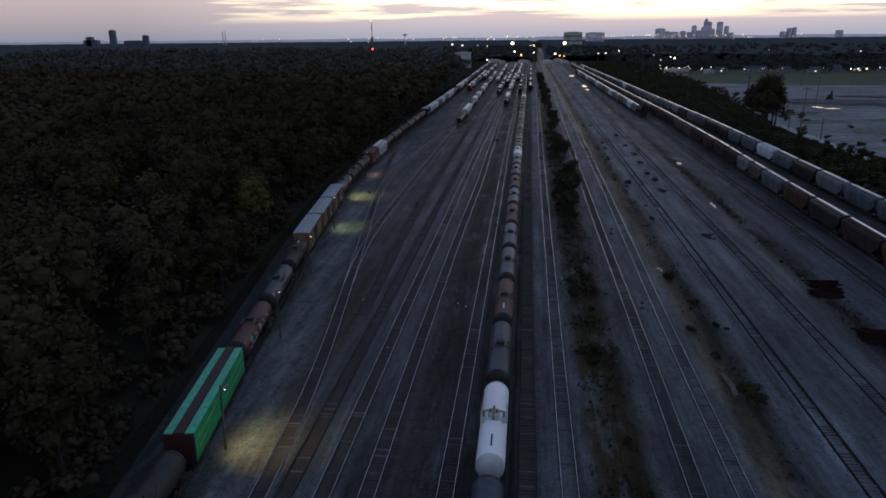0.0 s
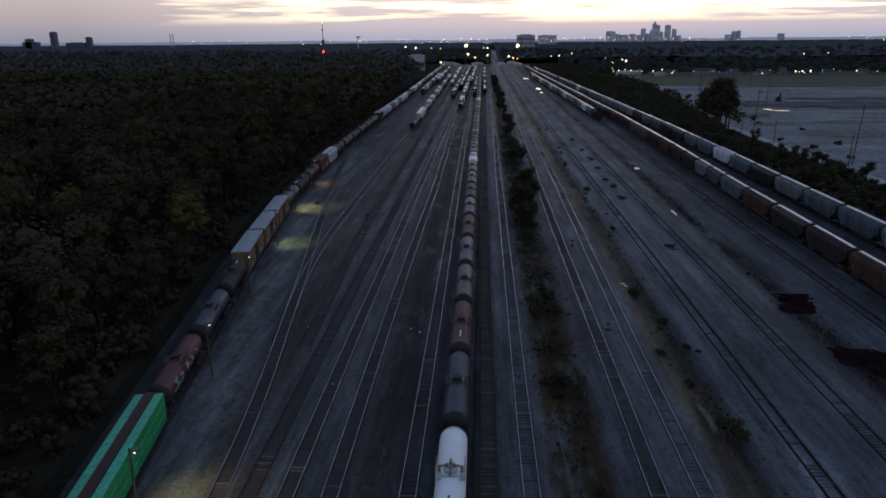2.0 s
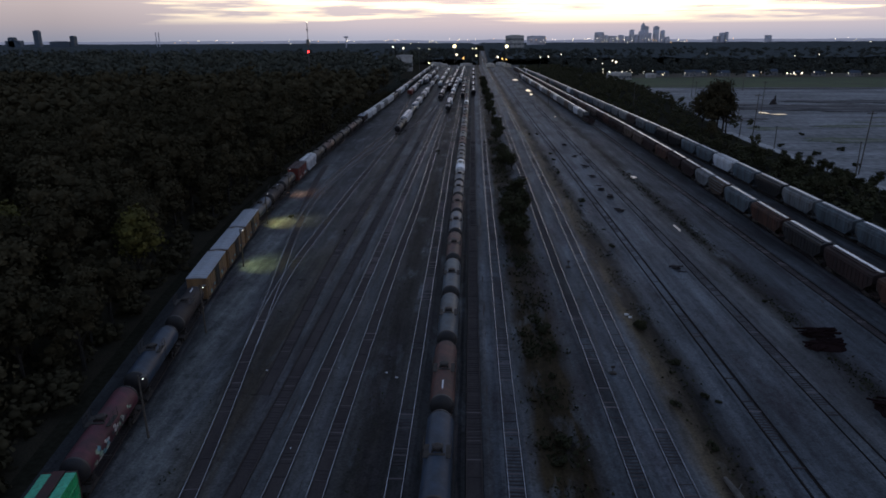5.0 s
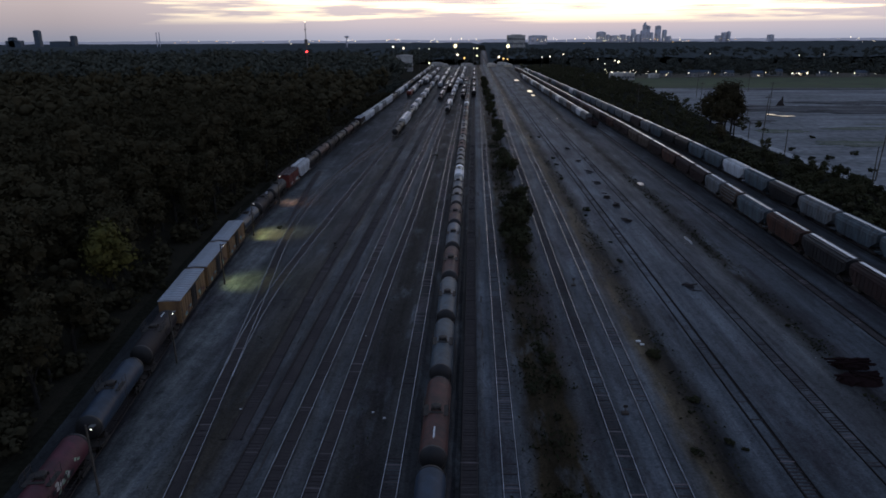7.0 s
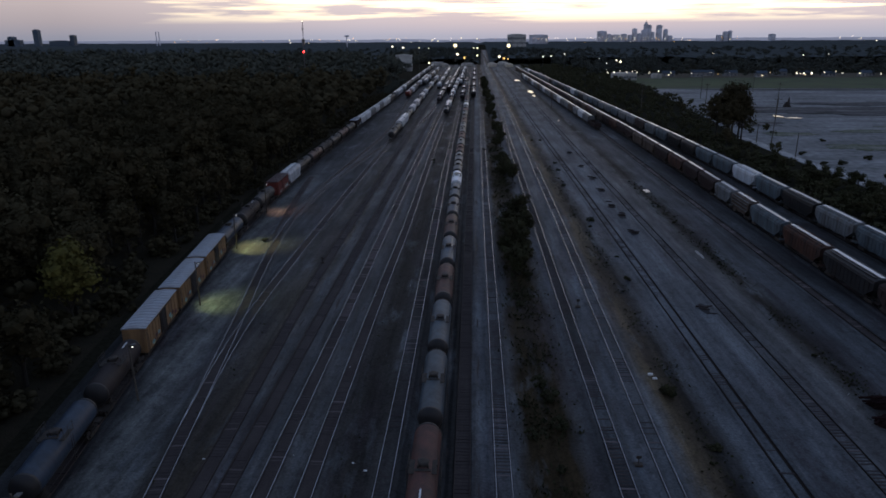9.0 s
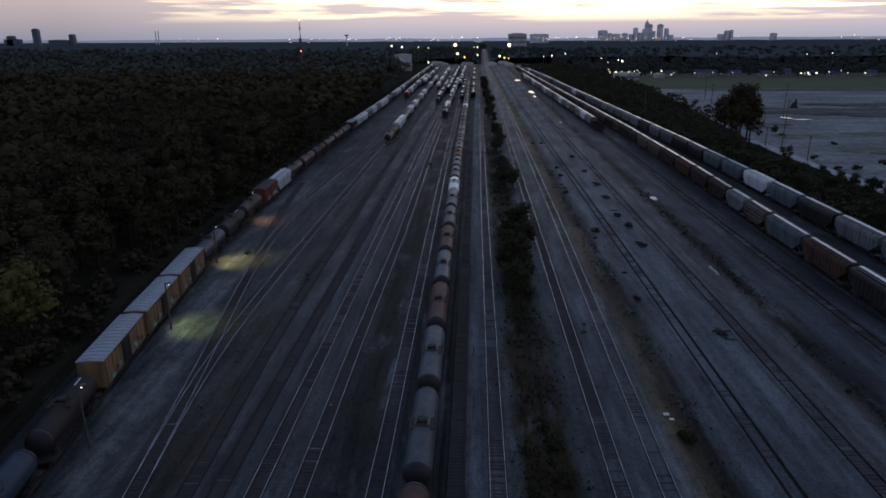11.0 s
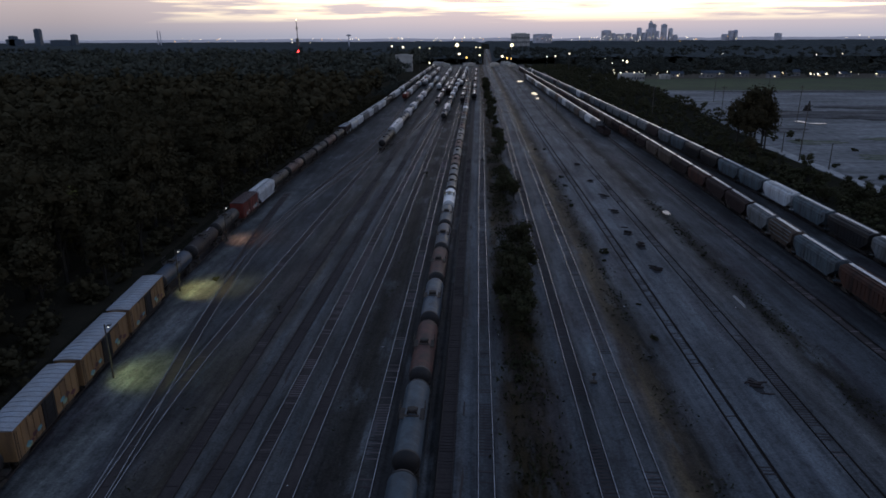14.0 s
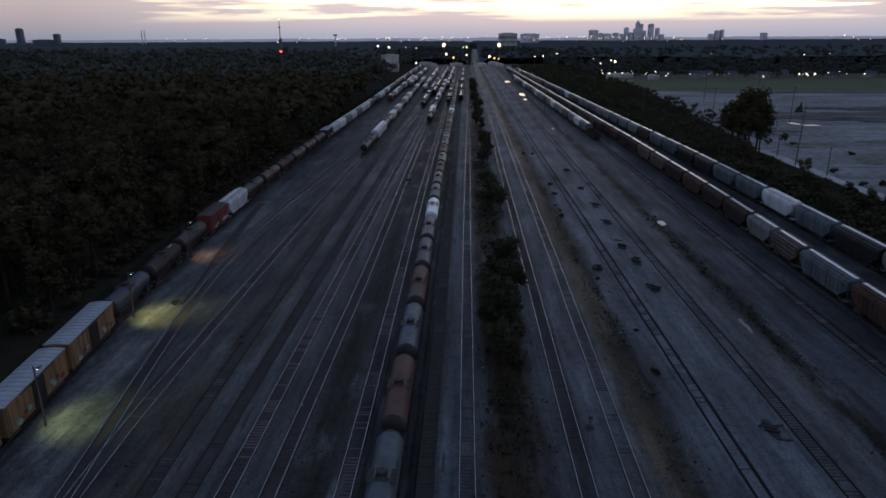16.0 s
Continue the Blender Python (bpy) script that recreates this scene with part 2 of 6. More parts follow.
M = {}
M["grass"] = material("dark_grass", (0.022, 0.021, 0.015), 0.95, second=(0.03, 0.027, 0.019), scale=0.05, grain=1.5, bump=0.6, spec=0.0)
M["yard"] = yard_ground("cinder_ballast", [(-60, tone(0.035, 0.6)), (-46, tone(0.062, 0.3)), (-30, tone(0.08, 0.4)), (-24.5, tone(0.075, 1.2)), (-22.3, tone(0.07, 1.7)), (-20.7, tone(0.11, 0.5)), (-18.7, tone(0.074, 0.9)), (-16.8, tone(0.115, 0.3)), (-15, tone(0.072, 0.9)), (-13, tone(0.098, 0.4)),
    (-7.5, tone(0.05, 1.2)), (-4, tone(0.07, 0.6)), (0, tone(0.05)), (3.4, tone(0.058, 0.6)), (5.5, tone(0.115)), (8.6, tone(0.095, 0.2)), (9.2, tone(0.08, 0.5)), (10.2, tone(0.046, 2.6)), (14.4, tone(0.042, 2.6)), (16.6, tone(0.1)), (18.8, tone(0.06, 0.3)), (20.8, tone(0.12)), (24.4, tone(0.115, 0.3)), (26.3, tone(0.088, 2.4)), (28.9, tone(0.046, 1.1)), (31.5, tone(0.125)),
    (38.5, tone(0.122)), (47.2, tone(0.104, 0.5)), (50.2, tone(0.04, 1.4)), (53.6, tone(0.086)), (67, tone(0.066, 0.3)), (90, tone(0.075, 0.4))])
M["field"] = material("mown_field", (0.06, 0.08, 0.03), 0.9, second=(0.045, 0.055, 0.026), scale=0.03, grain=0.5, bump=0.2, spec=0.2)
M["bed"] = material("track_ballast", (0.06, 0.051, 0.05), 0.75, second=(0.04, 0.033, 0.033), scale=0.5, grain=9.0, bump=0.8, stretch=(1.0, 0.3, 1.0), spec=0.08)
M["bed_dark"] = material("oily_ballast", (0.039, 0.031, 0.029), 0.9, second=(0.023, 0.019, 0.018), scale=0.2, grain=9.0, bump=0.8, stretch=(1.0, 0.25, 1.0), spec=0.2)
M["lot"] = material("pale_concrete", (0.245, 0.25, 0.255), 0.85, second=(0.125, 0.124, 0.125), scale=0.03, grain=0.35, bump=0.1, spec=0.04, stretch=(0.5, 1.6, 1), speckle=0.35)
M["lot_soil"] = material("churned_lot_soil", (0.055, 0.052, 0.052), 0.9, second=(0.16, 0.155, 0.155), scale=0.06, grain=0.5, bump=0.3, spec=0.02, stretch=(0.5, 1.6, 1), speckle=0.35)
M["lot_weeds"] = material("thin_lot_weeds", (0.1, 0.11, 0.07), 0.9, second=(0.19, 0.19, 0.17), scale=0.09, grain=0.6, bump=0.3, spec=0.02, stretch=(0.5, 1.5, 1), speckle=0.35)
M["path"] = material("pale_path_concrete", (0.4, 0.4, 0.4), 0.8, second=(0.25, 0.25, 0.25), scale=0.2, grain=2, bump=0.1, spec=0.2)
M["litterfall"] = material("woodland_leaf_litter", (0.034, 0.03, 0.022), 0.95, second=(0.045, 0.038, 0.027), scale=0.3, grain=5.0, bump=0.8, spec=0.0)
M["soil"] = material("weedy_soil", (0.06, 0.055, 0.04), 0.95, second=(0.1, 0.08, 0.06), scale=0.3, grain=5.0, bump=0.8, spec=0.1, stretch=(1, 0.4, 1))
M["soil_dark"] = material("dark_damp_cinders", (0.034, 0.034, 0.038), 0.9, second=(0.05, 0.05, 0.053), scale=0.5, grain=5.0, bump=0.6, spec=0.05)
M["rail"] = material("worn_steel_rail", (0.42, 0.43, 0.46), 0.26, 1.0, second=(0.25, 0.24, 0.25), scale=0.4, grain=20, bump=0.05)
M["rail_dark"] = material("blackened_rail", (0.022, 0.02, 0.02), 0.9, 0.0, second=(0.035, 0.028, 0.025), scale=0.4, grain=20, bump=0.05, spec=0.05)
M["rail_rust"] = material("rusty_rail", (0.05, 0.038, 0.035), 0.8, 0.0, second=(0.04, 0.03, 0.028), scale=0.4, grain=20, bump=0.05)
M["tie"] = material("weathered_timber_tie", (0.072, 0.06, 0.062), 0.8, second=(0.043, 0.033, 0.034), scale=0.9, grain=25, bump=0.6, rand=0.4, skew=7.0, stretch=(0.4, 3, 1), spec=0.25)
M["steel"] = material("dark_running_gear", (0.03, 0.028, 0.027), 0.75, 0.2, second=(0.06, 0.045, 0.035), scale=2.0, grain=15, bump=0.2)
M["wheel"] = material("wheel_steel", (0.09, 0.08, 0.075), 0.5, 0.7, scale=3, grain=20, bump=0.1)


def paint(name, col, dirt, rough=0.5, rand=0.15, scale=0.5, speckle=0.1, bump=0.05):
    return material(name, col, rough, second=dirt, scale=scale, grain=6, bump=bump, rand=rand, stretch=(1.6, 1.6, 0.35), spec=0.2, speckle=speckle)


M["t_white"] = paint("white_tank_paint", (0.85, 0.86, 0.87), (0.79, 0.8, 0.81), 0.4, 0.05, 0.25, 0.015, 0.0)
# greyer white for the white car's ends and top fittings
M["t_grey_light"] = paint("soiled_white_end_paint", (0.5, 0.52, 0.53), (0.36, 0.37, 0.38), 0.45, 0.05, 0.5, 0.03, 0.0)
# black end paint, with the shade between cars put into its colour
M["head"] = paint("grimy_black_end", (0.02, 0.02, 0.022), (0.032, 0.028, 0.026), 0.5)
M["valve"] = material("dull_olive_fittings", (0.2, 0.2, 0.13), 0.6, 0.2, second=(0.28, 0.2, 0.09), scale=3, grain=15, bump=0.1)
M["t_slate"] = paint("slate_tank_paint", (0.04, 0.058, 0.086), (0.026, 0.036, 0.052), 0.45)
M["t_blue"] = paint("blue_grey_tank_paint", (0.09, 0.125, 0.165), (0.05, 0.062, 0.08), 0.45)
M["t_grey"] = paint("grey_tank_paint", (0.07, 0.094, 0.115), (0.045, 0.056, 0.066), 0.45)
M["t_rust"] = paint("red_brown_tank_paint", (0.1, 0.042, 0.034), (0.05, 0.03, 0.027), 0.55)
M["t_black"] = paint("black_tank_paint", (0.022, 0.023, 0.026), (0.04, 0.036, 0.034), 0.55)
M["t_umber"] = paint("dark_umber_tank_paint", (0.024, 0.017, 0.018), (0.034, 0.027, 0.026), 0.65)
M["h_maroon"] = paint("dull_maroon_roof_paint", (0.075, 0.035, 0.035), (0.05, 0.035, 0.033), 0.5)
M["t_red"] = paint("faded_red_tank_paint", (0.115, 0.03, 0.042), (0.06, 0.026, 0.03), 0.5)
M["h_grey"] = paint("grey_hopper_paint", (0.15, 0.165, 0.175), (0.085, 0.08, 0.078), 0.65)
M["h_pale"] = paint("pale_hopper_paint", (0.55, 0.58, 0.61), (0.36, 0.36, 0.37), 0.5)
M["h_tan"] = paint("rusty_tan_hopper_paint", (0.085, 0.04, 0.028), (0.032, 0.022, 0.02), 0.8)
M["h_brown"] = paint("dark_brown_hopper_paint", (0.04, 0.024, 0.022), (0.026, 0.019, 0.018), 0.8)
M["h_buff"] = paint("buff_hopper_paint", (0.105, 0.08, 0.064), (0.055, 0.038, 0.03), 0.8)
M["h_blue"] = paint("blue_grey_hopper_paint", (0.1, 0.13, 0.15), (0.055, 0.06, 0.065), 0.7)
M["h_red"] = paint("red_hopper_paint", (0.2, 0.04, 0.03), (0.1, 0.03, 0.025), 0.5)
M["h_dark"] = paint("dark_hopper_paint", (0.026, 0.026, 0.028), (0.018, 0.016, 0.016), 0.5)
M["box_yellow"] = paint("faded_yellow_boxcar_paint", (0.27, 0.16, 0.075), (0.15, 0.09, 0.05), 0.55)
M["box_roof"] = material("galvanised_roof", (0.33, 0.37, 0.43), 0.42, 0.35, second=(0.28, 0.28, 0.29), scale=0.5, grain=8, bump=0.1)
M["walk"] = material("galvanised_walkway", (0.72, 0.73, 0.75), 0.3, 1.0, second=(0.5, 0.49, 0.48), scale=0.8, grain=12, bump=0.1, rand=0.2)
M["wrap"] = material("green_lumber_wrap", (0.02, 0.37, 0.13), 0.38, second=(0.012, 0.2, 0.06), scale=2.4, grain=5.0, bump=0.7, rand=0.2, distance=0.1, speckle=0.4)
M["wrap_top"] = material("green_wrap_top", (0.045, 0.46, 0.27), 0.35, second=(0.035, 0.36, 0.2), scale=1.1, grain=3.5, bump=0.3, rand=0.1)
M["beam"] = paint("maroon_centre_beam", (0.07, 0.025, 0.025), (0.045, 0.025, 0.022), 0.55)
M["bar"] = material("pale_stencil_bar", (0.7, 0.7, 0.7), 0.5, scale=2, spread=0.2)
M["bar_dark"] = material("dark_stencil_bar", (0.02, 0.02, 0.022), 0.5, scale=2, spread=0.2)
M["graf_a"] = material("pale_green_spray_paint", (0.3, 0.42, 0.3), 0.5, scale=2)
M["graf_b"] = material("pale_spray_paint", (0.6, 0.55, 0.5), 0.5, scale=2)
M["graf_c"] = material("teal_spray_paint", (0.15, 0.35, 0.4), 0.5, scale=2)
M["bark"] = material("bark", (0.035, 0.029, 0.023), 0.95, scale=2, grain=20, bump=0.8)
M["leaf"] = material("summer_leaves", (0.056, 0.047, 0.027), 0.9, second=(0.042, 0.036, 0.022), scale=0.12, grain=2.0, bump=0, rand=0.2, spec=0.0, speckle=0.1)
# leaf colour lifted to paint in the haze of distance
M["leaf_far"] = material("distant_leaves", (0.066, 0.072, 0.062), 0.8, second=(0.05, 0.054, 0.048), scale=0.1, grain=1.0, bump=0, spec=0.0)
# same leaves further off, distance haze mixed into their colour
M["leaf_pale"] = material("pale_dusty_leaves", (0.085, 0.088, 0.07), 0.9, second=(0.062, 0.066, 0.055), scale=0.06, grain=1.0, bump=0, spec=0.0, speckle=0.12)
M["leaf_yellow"] = material("yellowing_leaves", (0.12, 0.108, 0.03), 0.85, second=(0.08, 0.072, 0.024), scale=0.4, grain=2.0, bump=0, rand=0.2, spec=0.06)
M["weed"] = material("dry_weeds", (0.034, 0.033, 0.018), 0.9, second=(0.024, 0.027, 0.013), scale=0.4, grain=3.0, bump=0, spec=0.1)
M["bush"] = material("scrub_leaves", (0.04, 0.043, 0.021), 0.85, second=(0.047, 0.04, 0.025), scale=0.4, grain=3.0, bump=0, rand=0.3, spec=0.03, speckle=0.15)
# canopy out to the horizon; its pale bluish base colour carries painted haze
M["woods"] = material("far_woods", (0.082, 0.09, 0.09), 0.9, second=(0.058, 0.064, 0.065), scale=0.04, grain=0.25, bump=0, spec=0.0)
M["pole"] = material("weathered_pole_wood", (0.1, 0.085, 0.07), 0.9, scale=1, grain=15, bump=0.3)
M["lampmetal"] = material("lamp_housing_metal", (0.15, 0.15, 0.15), 0.5, 0.6)
M["water"] = material("puddle_water", (0.02, 0.022, 0.025), 0.03, scale=0.5, grain=0.8, bump=0.0, spec=0.8)
# aerial haze painted into the concrete as a pale bluish base colour
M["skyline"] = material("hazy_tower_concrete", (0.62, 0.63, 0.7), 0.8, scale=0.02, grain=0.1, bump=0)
M["wall"] = material("pale_shed_wall", (0.5, 0.49, 0.46), 0.7, scale=0.1, grain=1, bump=0)
M["darkstuff"] = material("scrap_timber", (0.016, 0.009, 0.009), 0.95, second=(0.024, 0.015, 0.015), scale=1, grain=10, bump=0.6, spec=0.0)
M["log"] = material("bleached_log", (0.13, 0.115, 0.1), 0.9, scale=1, grain=10, bump=0.5)
M["litter"] = material("pale_litter", (0.7, 0.7, 0.7), 0.6, scale=2, spread=0.2)
# emissive colour imitating horizon haze, not a light source
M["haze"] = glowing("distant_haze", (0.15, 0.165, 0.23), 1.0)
M["l_white"] = glowing("cool_floodlight_glow", (1.0, 0.86, 0.5), 2.2)
M["l_warm"] = glowing("sodium_glow", (1.0, 0.55, 0.14), 1.8)
M["l_pale"] = glowing("warm_white_glow", (1.0, 0.85, 0.62), 2.6)
M["l_red"] = glowing("red_beacon_glow", (1.0, 0.03, 0.03), 12)
M["l_window"] = glowing("lit_window_glow", (1.0, 0.8, 0.5), 1.5)
M["house"] = material("house_siding", (0.3, 0.3, 0.3), 0.8, scale=0.3, grain=2, bump=0)
M["l_post"] = glowing("yard_lamp_glow", (1.0, 0.95, 0.8), 2.2)

# ---- mesh helpers ----


def box(bm, x0, y0, z0, x1, y1, z1):
    v = [bm.verts.new(p) for p in ((x0, y0, z0), (x1, y0, z0), (x1, y1, z0), (x0, y1, z0), (x0, y0, z1), (x1, y0, z1), (x1, y1, z1), (x0, y1, z1))]
    for f in ((3, 2, 1, 0), (4, 5, 6, 7), (0, 1, 5, 4), (1, 2, 6, 5), (2, 3, 7, 6), (3, 0, 4, 7)):
        bm.faces.new([v[i] for i in f])


def rod(bm, a, b, r, seg=8, r2=None):
    a, b = Vector(a), Vector(b)
    q = (b - a).to_track_quat("Z", "Y")
    r2 = r if r2 is None else r2
    ra, rb = [], []
    for i in range(seg):
        c = Vector((math.cos(2 * math.pi * i / seg), math.sin(2 * math.pi * i / seg), 0))
        ra.append(bm.verts.new(a + q @ (c * r)))
        rb.append(bm.verts.new(b + q @ (c * r2)))
    for i in range(seg):
        bm.faces.new((ra[i], ra[(i + 1) % seg], rb[(i + 1) % seg], rb[i]))
    bm.faces.new(ra[::-1])
    bm.faces.new(rb)


def loft(bm, rings, cap=True):
    vs = [[bm.verts.new(p) for p in r] for r in rings]
    k = len(vs[0])
    for a, b in zip(vs, vs[1:]):
        for i in range(k):
            bm.faces.new((a[i], a[(i + 1) % k], b[(i + 1) % k], b[i]))
    if cap:
        bm.faces.new(vs[0][::-1])
        bm.faces.new(vs[-1])


def part(name, bm, mat, parent=None, label="", smooth=False, loc=None):
    bmesh.ops.recalc_face_normals(bm, faces=bm.faces)
    me = bpy.data.meshes.new(name)
    bm.to_mesh(me)
    bm.free()
    me.materials.append(mat)
    if smooth:
        me.polygons.foreach_set("use_smooth", [True] * len(me.polygons))
    ob = new(name, me)
    if parent:
        ob.parent = parent
    if loc:
        ob.location = loc
    if label:
        ob["label"] = label
    return ob


def again(ob, parent, loc=(0, 0, 0), rz=0.0):
    """The same mesh once more, as another part."""
    o = new(ob.name.split(".")[0], ob.data)
    o.parent, o.location, o.rotation_euler = parent, loc, (0, 0, rz)
    return o


def soft_box(bm, x0, y0, z0, x1, y1, z1, r=0.04):
    b2 = bmesh.new()
    box(b2, x0, y0, z0, x1, y1, z1)
    bmesh.ops.bevel(b2, geom=b2.edges[:], offset=r, segments=1, affect="EDGES")
    me = bpy.data.meshes.new("tmp")
    b2.to_mesh(me)
    b2.free()
    bm.from_mesh(me)
    bpy.data.meshes.remove(me)


def sheet(name, rows, mat, z=0.0):
    """A strip of ground from rows of (y, x left, x right), cut across into squares."""
    bm = bmesh.new()
    n = 12
    prev = None
    for y, a, b in rows:
        cur = [bm.verts.new((a + (b - a) * i / n, y, z)) for i in range(n + 1)]
        if prev:
            for i in range(n):
                bm.faces.new((prev[i], prev[i + 1], cur[i + 1], cur[i]))
        prev = cur
    return tagged(part(name, bm, mat), kind="structure")


# ---- ground ----
def left_x(y):
    return float(np.interp(y, LEFT_Y, LEFT_X))


g = sheet("ground", [(y, -4900, 4900) for y in (-600, -200, 0, 200, 500, 1000, 2000, 3500, 4950)], M["grass"], -0.1)
tagged(g, "dark grassy ground reaching to the horizon", "ground")
ys = [-60 + 20 * i for i in range(59)]
tagged(sheet("yard_ground", [(y, left_x(y) - 5.5, 85.5) for y in ys], M["yard"], 0.0), "dark cinder and gravel surface of the rail yard", "ground")
tagged(sheet("grass_field", [(y, 150, 640) for y in (582, 610, 640, 680, 720, 745)], M["field"], -0.03), "dull green mown field beyond the lot", "field")
tagged(sheet("paved_lot", [(y, 112.5 + max(0, (y - 300) * 0.11), 640) for y in (120, 160, 200, 250, 300, 350, 400, 450, 500, 560, 600)], M["lot"], 0.0), "pale broken concrete lot of a cleared site", "lot")

# ---- railway tracks ----


def smooth_line(pts, step=2.0):
    """A flowing line through (x, y) points, sampled along y."""
    ys_ = np.array([p[1] for p in pts], float)
    xs_ = np.array([p[0] for p in pts], float)
    y = np.arange(ys_[0], ys_[-1] + 0.01, step)
    x = np.interp(y, ys_, xs_)
    k = np.ones(17) / 17
    pad = np.concatenate([2 * x[0] - x[8:0:-1], x, 2 * x[-1] - x[-2:-10:-1]])
    return np.convolve(pad, k, "valid"), y


def sweep(bm, x, y, off, w, z0, z1):
    """A bar of rectangular section along a line, offset sideways."""
    t = np.stack([np.gradient(x), np.gradient(y)], 1)
    t /= np.linalg.norm(t, axis=1)[:, None]
    nx, ny = t[:, 1], -t[:, 0]
    prev = None
    for i in range(len(x)):
        a, b = off - w / 2, off + w / 2
        p = [(x[i] + nx[i] * o, y[i] + ny[i] * o, z) for o, z in ((a, z0), (b, z0), (b, z1), (a, z1))]
        cur = [bm.verts.new(q) for q in p]
        if prev:
            for j in range(4):
                bm.faces.new((prev[j], prev[(j + 1) % 4], cur[(j + 1) % 4], cur[j]))
        prev = cur


def bed_strip(bm, x, y, w, h):
    prev = None
    for i in range(len(x)):
        j = 0.35 * noise.noise((x[0], y[i] * 0.21, 0)) + 0.3 * noise.noise((x[0], y[i] * 0.05, 3))
        cur = [bm.verts.new((x[i] + o, y[i], z)) for o, z in ((-w - 0.5 + j, -0.02), (-w + j, h), (w + j, h), (w + 0.5 + j, -0.02))]
        if prev:
            for k in range(3):
                bm.faces.new((prev[k], prev[k + 1], cur[k + 1], cur[k]))
        prev = cur


tie_bm = bmesh.new()
soft_box(tie_bm, -1.3, -0.115, -0.1, 1.3, 0.115, 0.0, 0.015)
tie_mesh = bpy.data.meshes.new("tie")
tie_bm.to_mesh(tie_mesh)
tie_bm.free()
tie_mesh.materials.append(M["tie"])
TIE_JOBS = []
rng = random.Random(4)


def track(pts, label, rail="rail", bed="bed", ties=(46, 165), sunk=0.5, dark_strip=False):
    x, y = smooth_line(pts)
    ob = tagged(new("railway_track"), label, "railway track", "yard tracks")
    bm = bmesh.new()
    lift = 0.003 * len(TIE_JOBS)
    bed_strip(bm, x, y, 1.45 if bed == "plain" else (1.2 if bed == "bed" else 0.85), 0.03 + lift * 0.5)
    part("ballast_bed", bm, M["yard"] if bed == "plain" else M[bed], ob)
    # gravel heaped over the tie ends
    for s in (-1, 1):
        bm = bmesh.new()
        prev = None
        for i in range(len(x)):
            j = 0.12 * noise.noise((x[0] + s, y[i] * 0.4, 5)) + 0.1 * noise.noise((x[0], y[i] * 1.3, s))
            cur = [bm.verts.new((x[i] + s * o, y[i], z)) for o, z in ((0.8, 0.03), (0.9 + j * 0.5, 0.105 + lift * 0.5), (1.3 + j, 0.11 + lift * 0.5), (1.75 + 2 * j, -0.02))]
            if prev:
                for k in range(3):
                    q = (prev[k], prev[k + 1], cur[k + 1], cur[k])
                    bm.faces.new(q[::-1] if s < 0 else q)
            prev = cur
        part("ballast_shoulder", bm, M["bed_dark"] if bed == "bed_dark" else M["yard"], ob)
    for s in (-0.7525, 0.7525):
        bm = bmesh.new()
        sweep(bm, x, y, s, 0.12, 0.04, 0.06)
        sweep(bm, x, y, s, 0.03, 0.06, 0.17)
        bm.faces.ensure_lookup_table()
        low_faces = len(bm.faces)
        sweep(bm, x, y, s, 0.066, 0.165, 0.205)
        bm.faces.ensure_lookup_table()
        for q in bm.faces[low_faces:]:
            q.material_index = 1
        r_ob = part("rail", bm, M["rail_rust" if rail == "rail" else rail], ob)
        r_ob.data.materials.append(M[rail])
        # dark strip on the stone along each rail
        if dark_strip:
            bm = bmesh.new()
            sweep(bm, x, y, s, 0.46 if x[0] < 50 else 0.55, 0.0, 0.068 + lift * 0.1)
            part("oily_stone_strip", bm, M["rail_dark"], ob)
    TIE_JOBS.append((ob, x, y, ties, sunk))
    return ob


track([(x, y) for x, y in zip(LEFT_X, LEFT_Y)], "curving track under the mixed freight train", "rail_rust", ties=(46, 90))
track([(-20.2, 20), (-20.8, 50), (-21.9, 67), (-23.1, 77), (-24.9, 90), (-28.0, 113), (-31.1, 136), (-34.6, 158), (-37.2, 186), (-38.2, 205), (-37.8, 226), (-35.9, 271), (-33.6, 320), (-33.8, 380), (-37, 460), (-40.5, 545), (-42.5, 700), (-43, 1000)],
      "polished curving lead track swinging across the yard", "rail", "bed", ties=(46, 165), sunk=0.35)
track([(-37.0, 190), (-37.2, 215), (-36.0, 240), (-34.0, 262), (-30.3, 295), (-25.5, 330), (-21.7, 362), (-18.6, 420), (-17, 500), (-17, 1000)], "diverging track leaving the curved lead", "rail", "bed", ties=(190, 200))
track([(-36.6, 172), (-38.4, 186), (-41.0, 205), (-43.0, 225), (-44.2, 240)], "short spur leaving the curved lead", "rail_rust", "bed", ties=(172, 180))
track([(-21.2, 90), (-21.7, 109), (-22.4, 125), (-22.9, 145), (-22.8, 330), (-23.5, 1000)], "yard track with dull rails and sunken ties", "rail_rust", ties=(90, 165), sunk=0.6)
track([(-18.6, -20), (-18.6, 100), (-18.5, 135), (-18.2, 180), (-17.6, 300), (-13.5, 1000)], "yard track with sunken ties in dark ballast", "rail_rust", ties=(46, 165), sunk=0.4)
track([(-15.1, -20), (-15.1, 100), (-14.8, 140), (-14.7, 180), (-14.0, 300), (-9.8, 1000)], "yard track with bright worn rail heads", "rail", ties=(46, 165), sunk=0.65)
track([(-11.0, -20), (-11.1, 90), (-10.8, 140), (-10.1, 184), (-10.2, 300), (-6.5, 1000)], "yard track with bright worn rail heads", "rail", ties=(46, 165), sunk=0.65)
track([(-4.0, -20), (-4.0, 140), (-4.2, 260), (-3.4, 460), (-2.4, 1000)], "yard track beside the tank car train", "rail", "plain", ties=(46, 165), sunk=0.8)
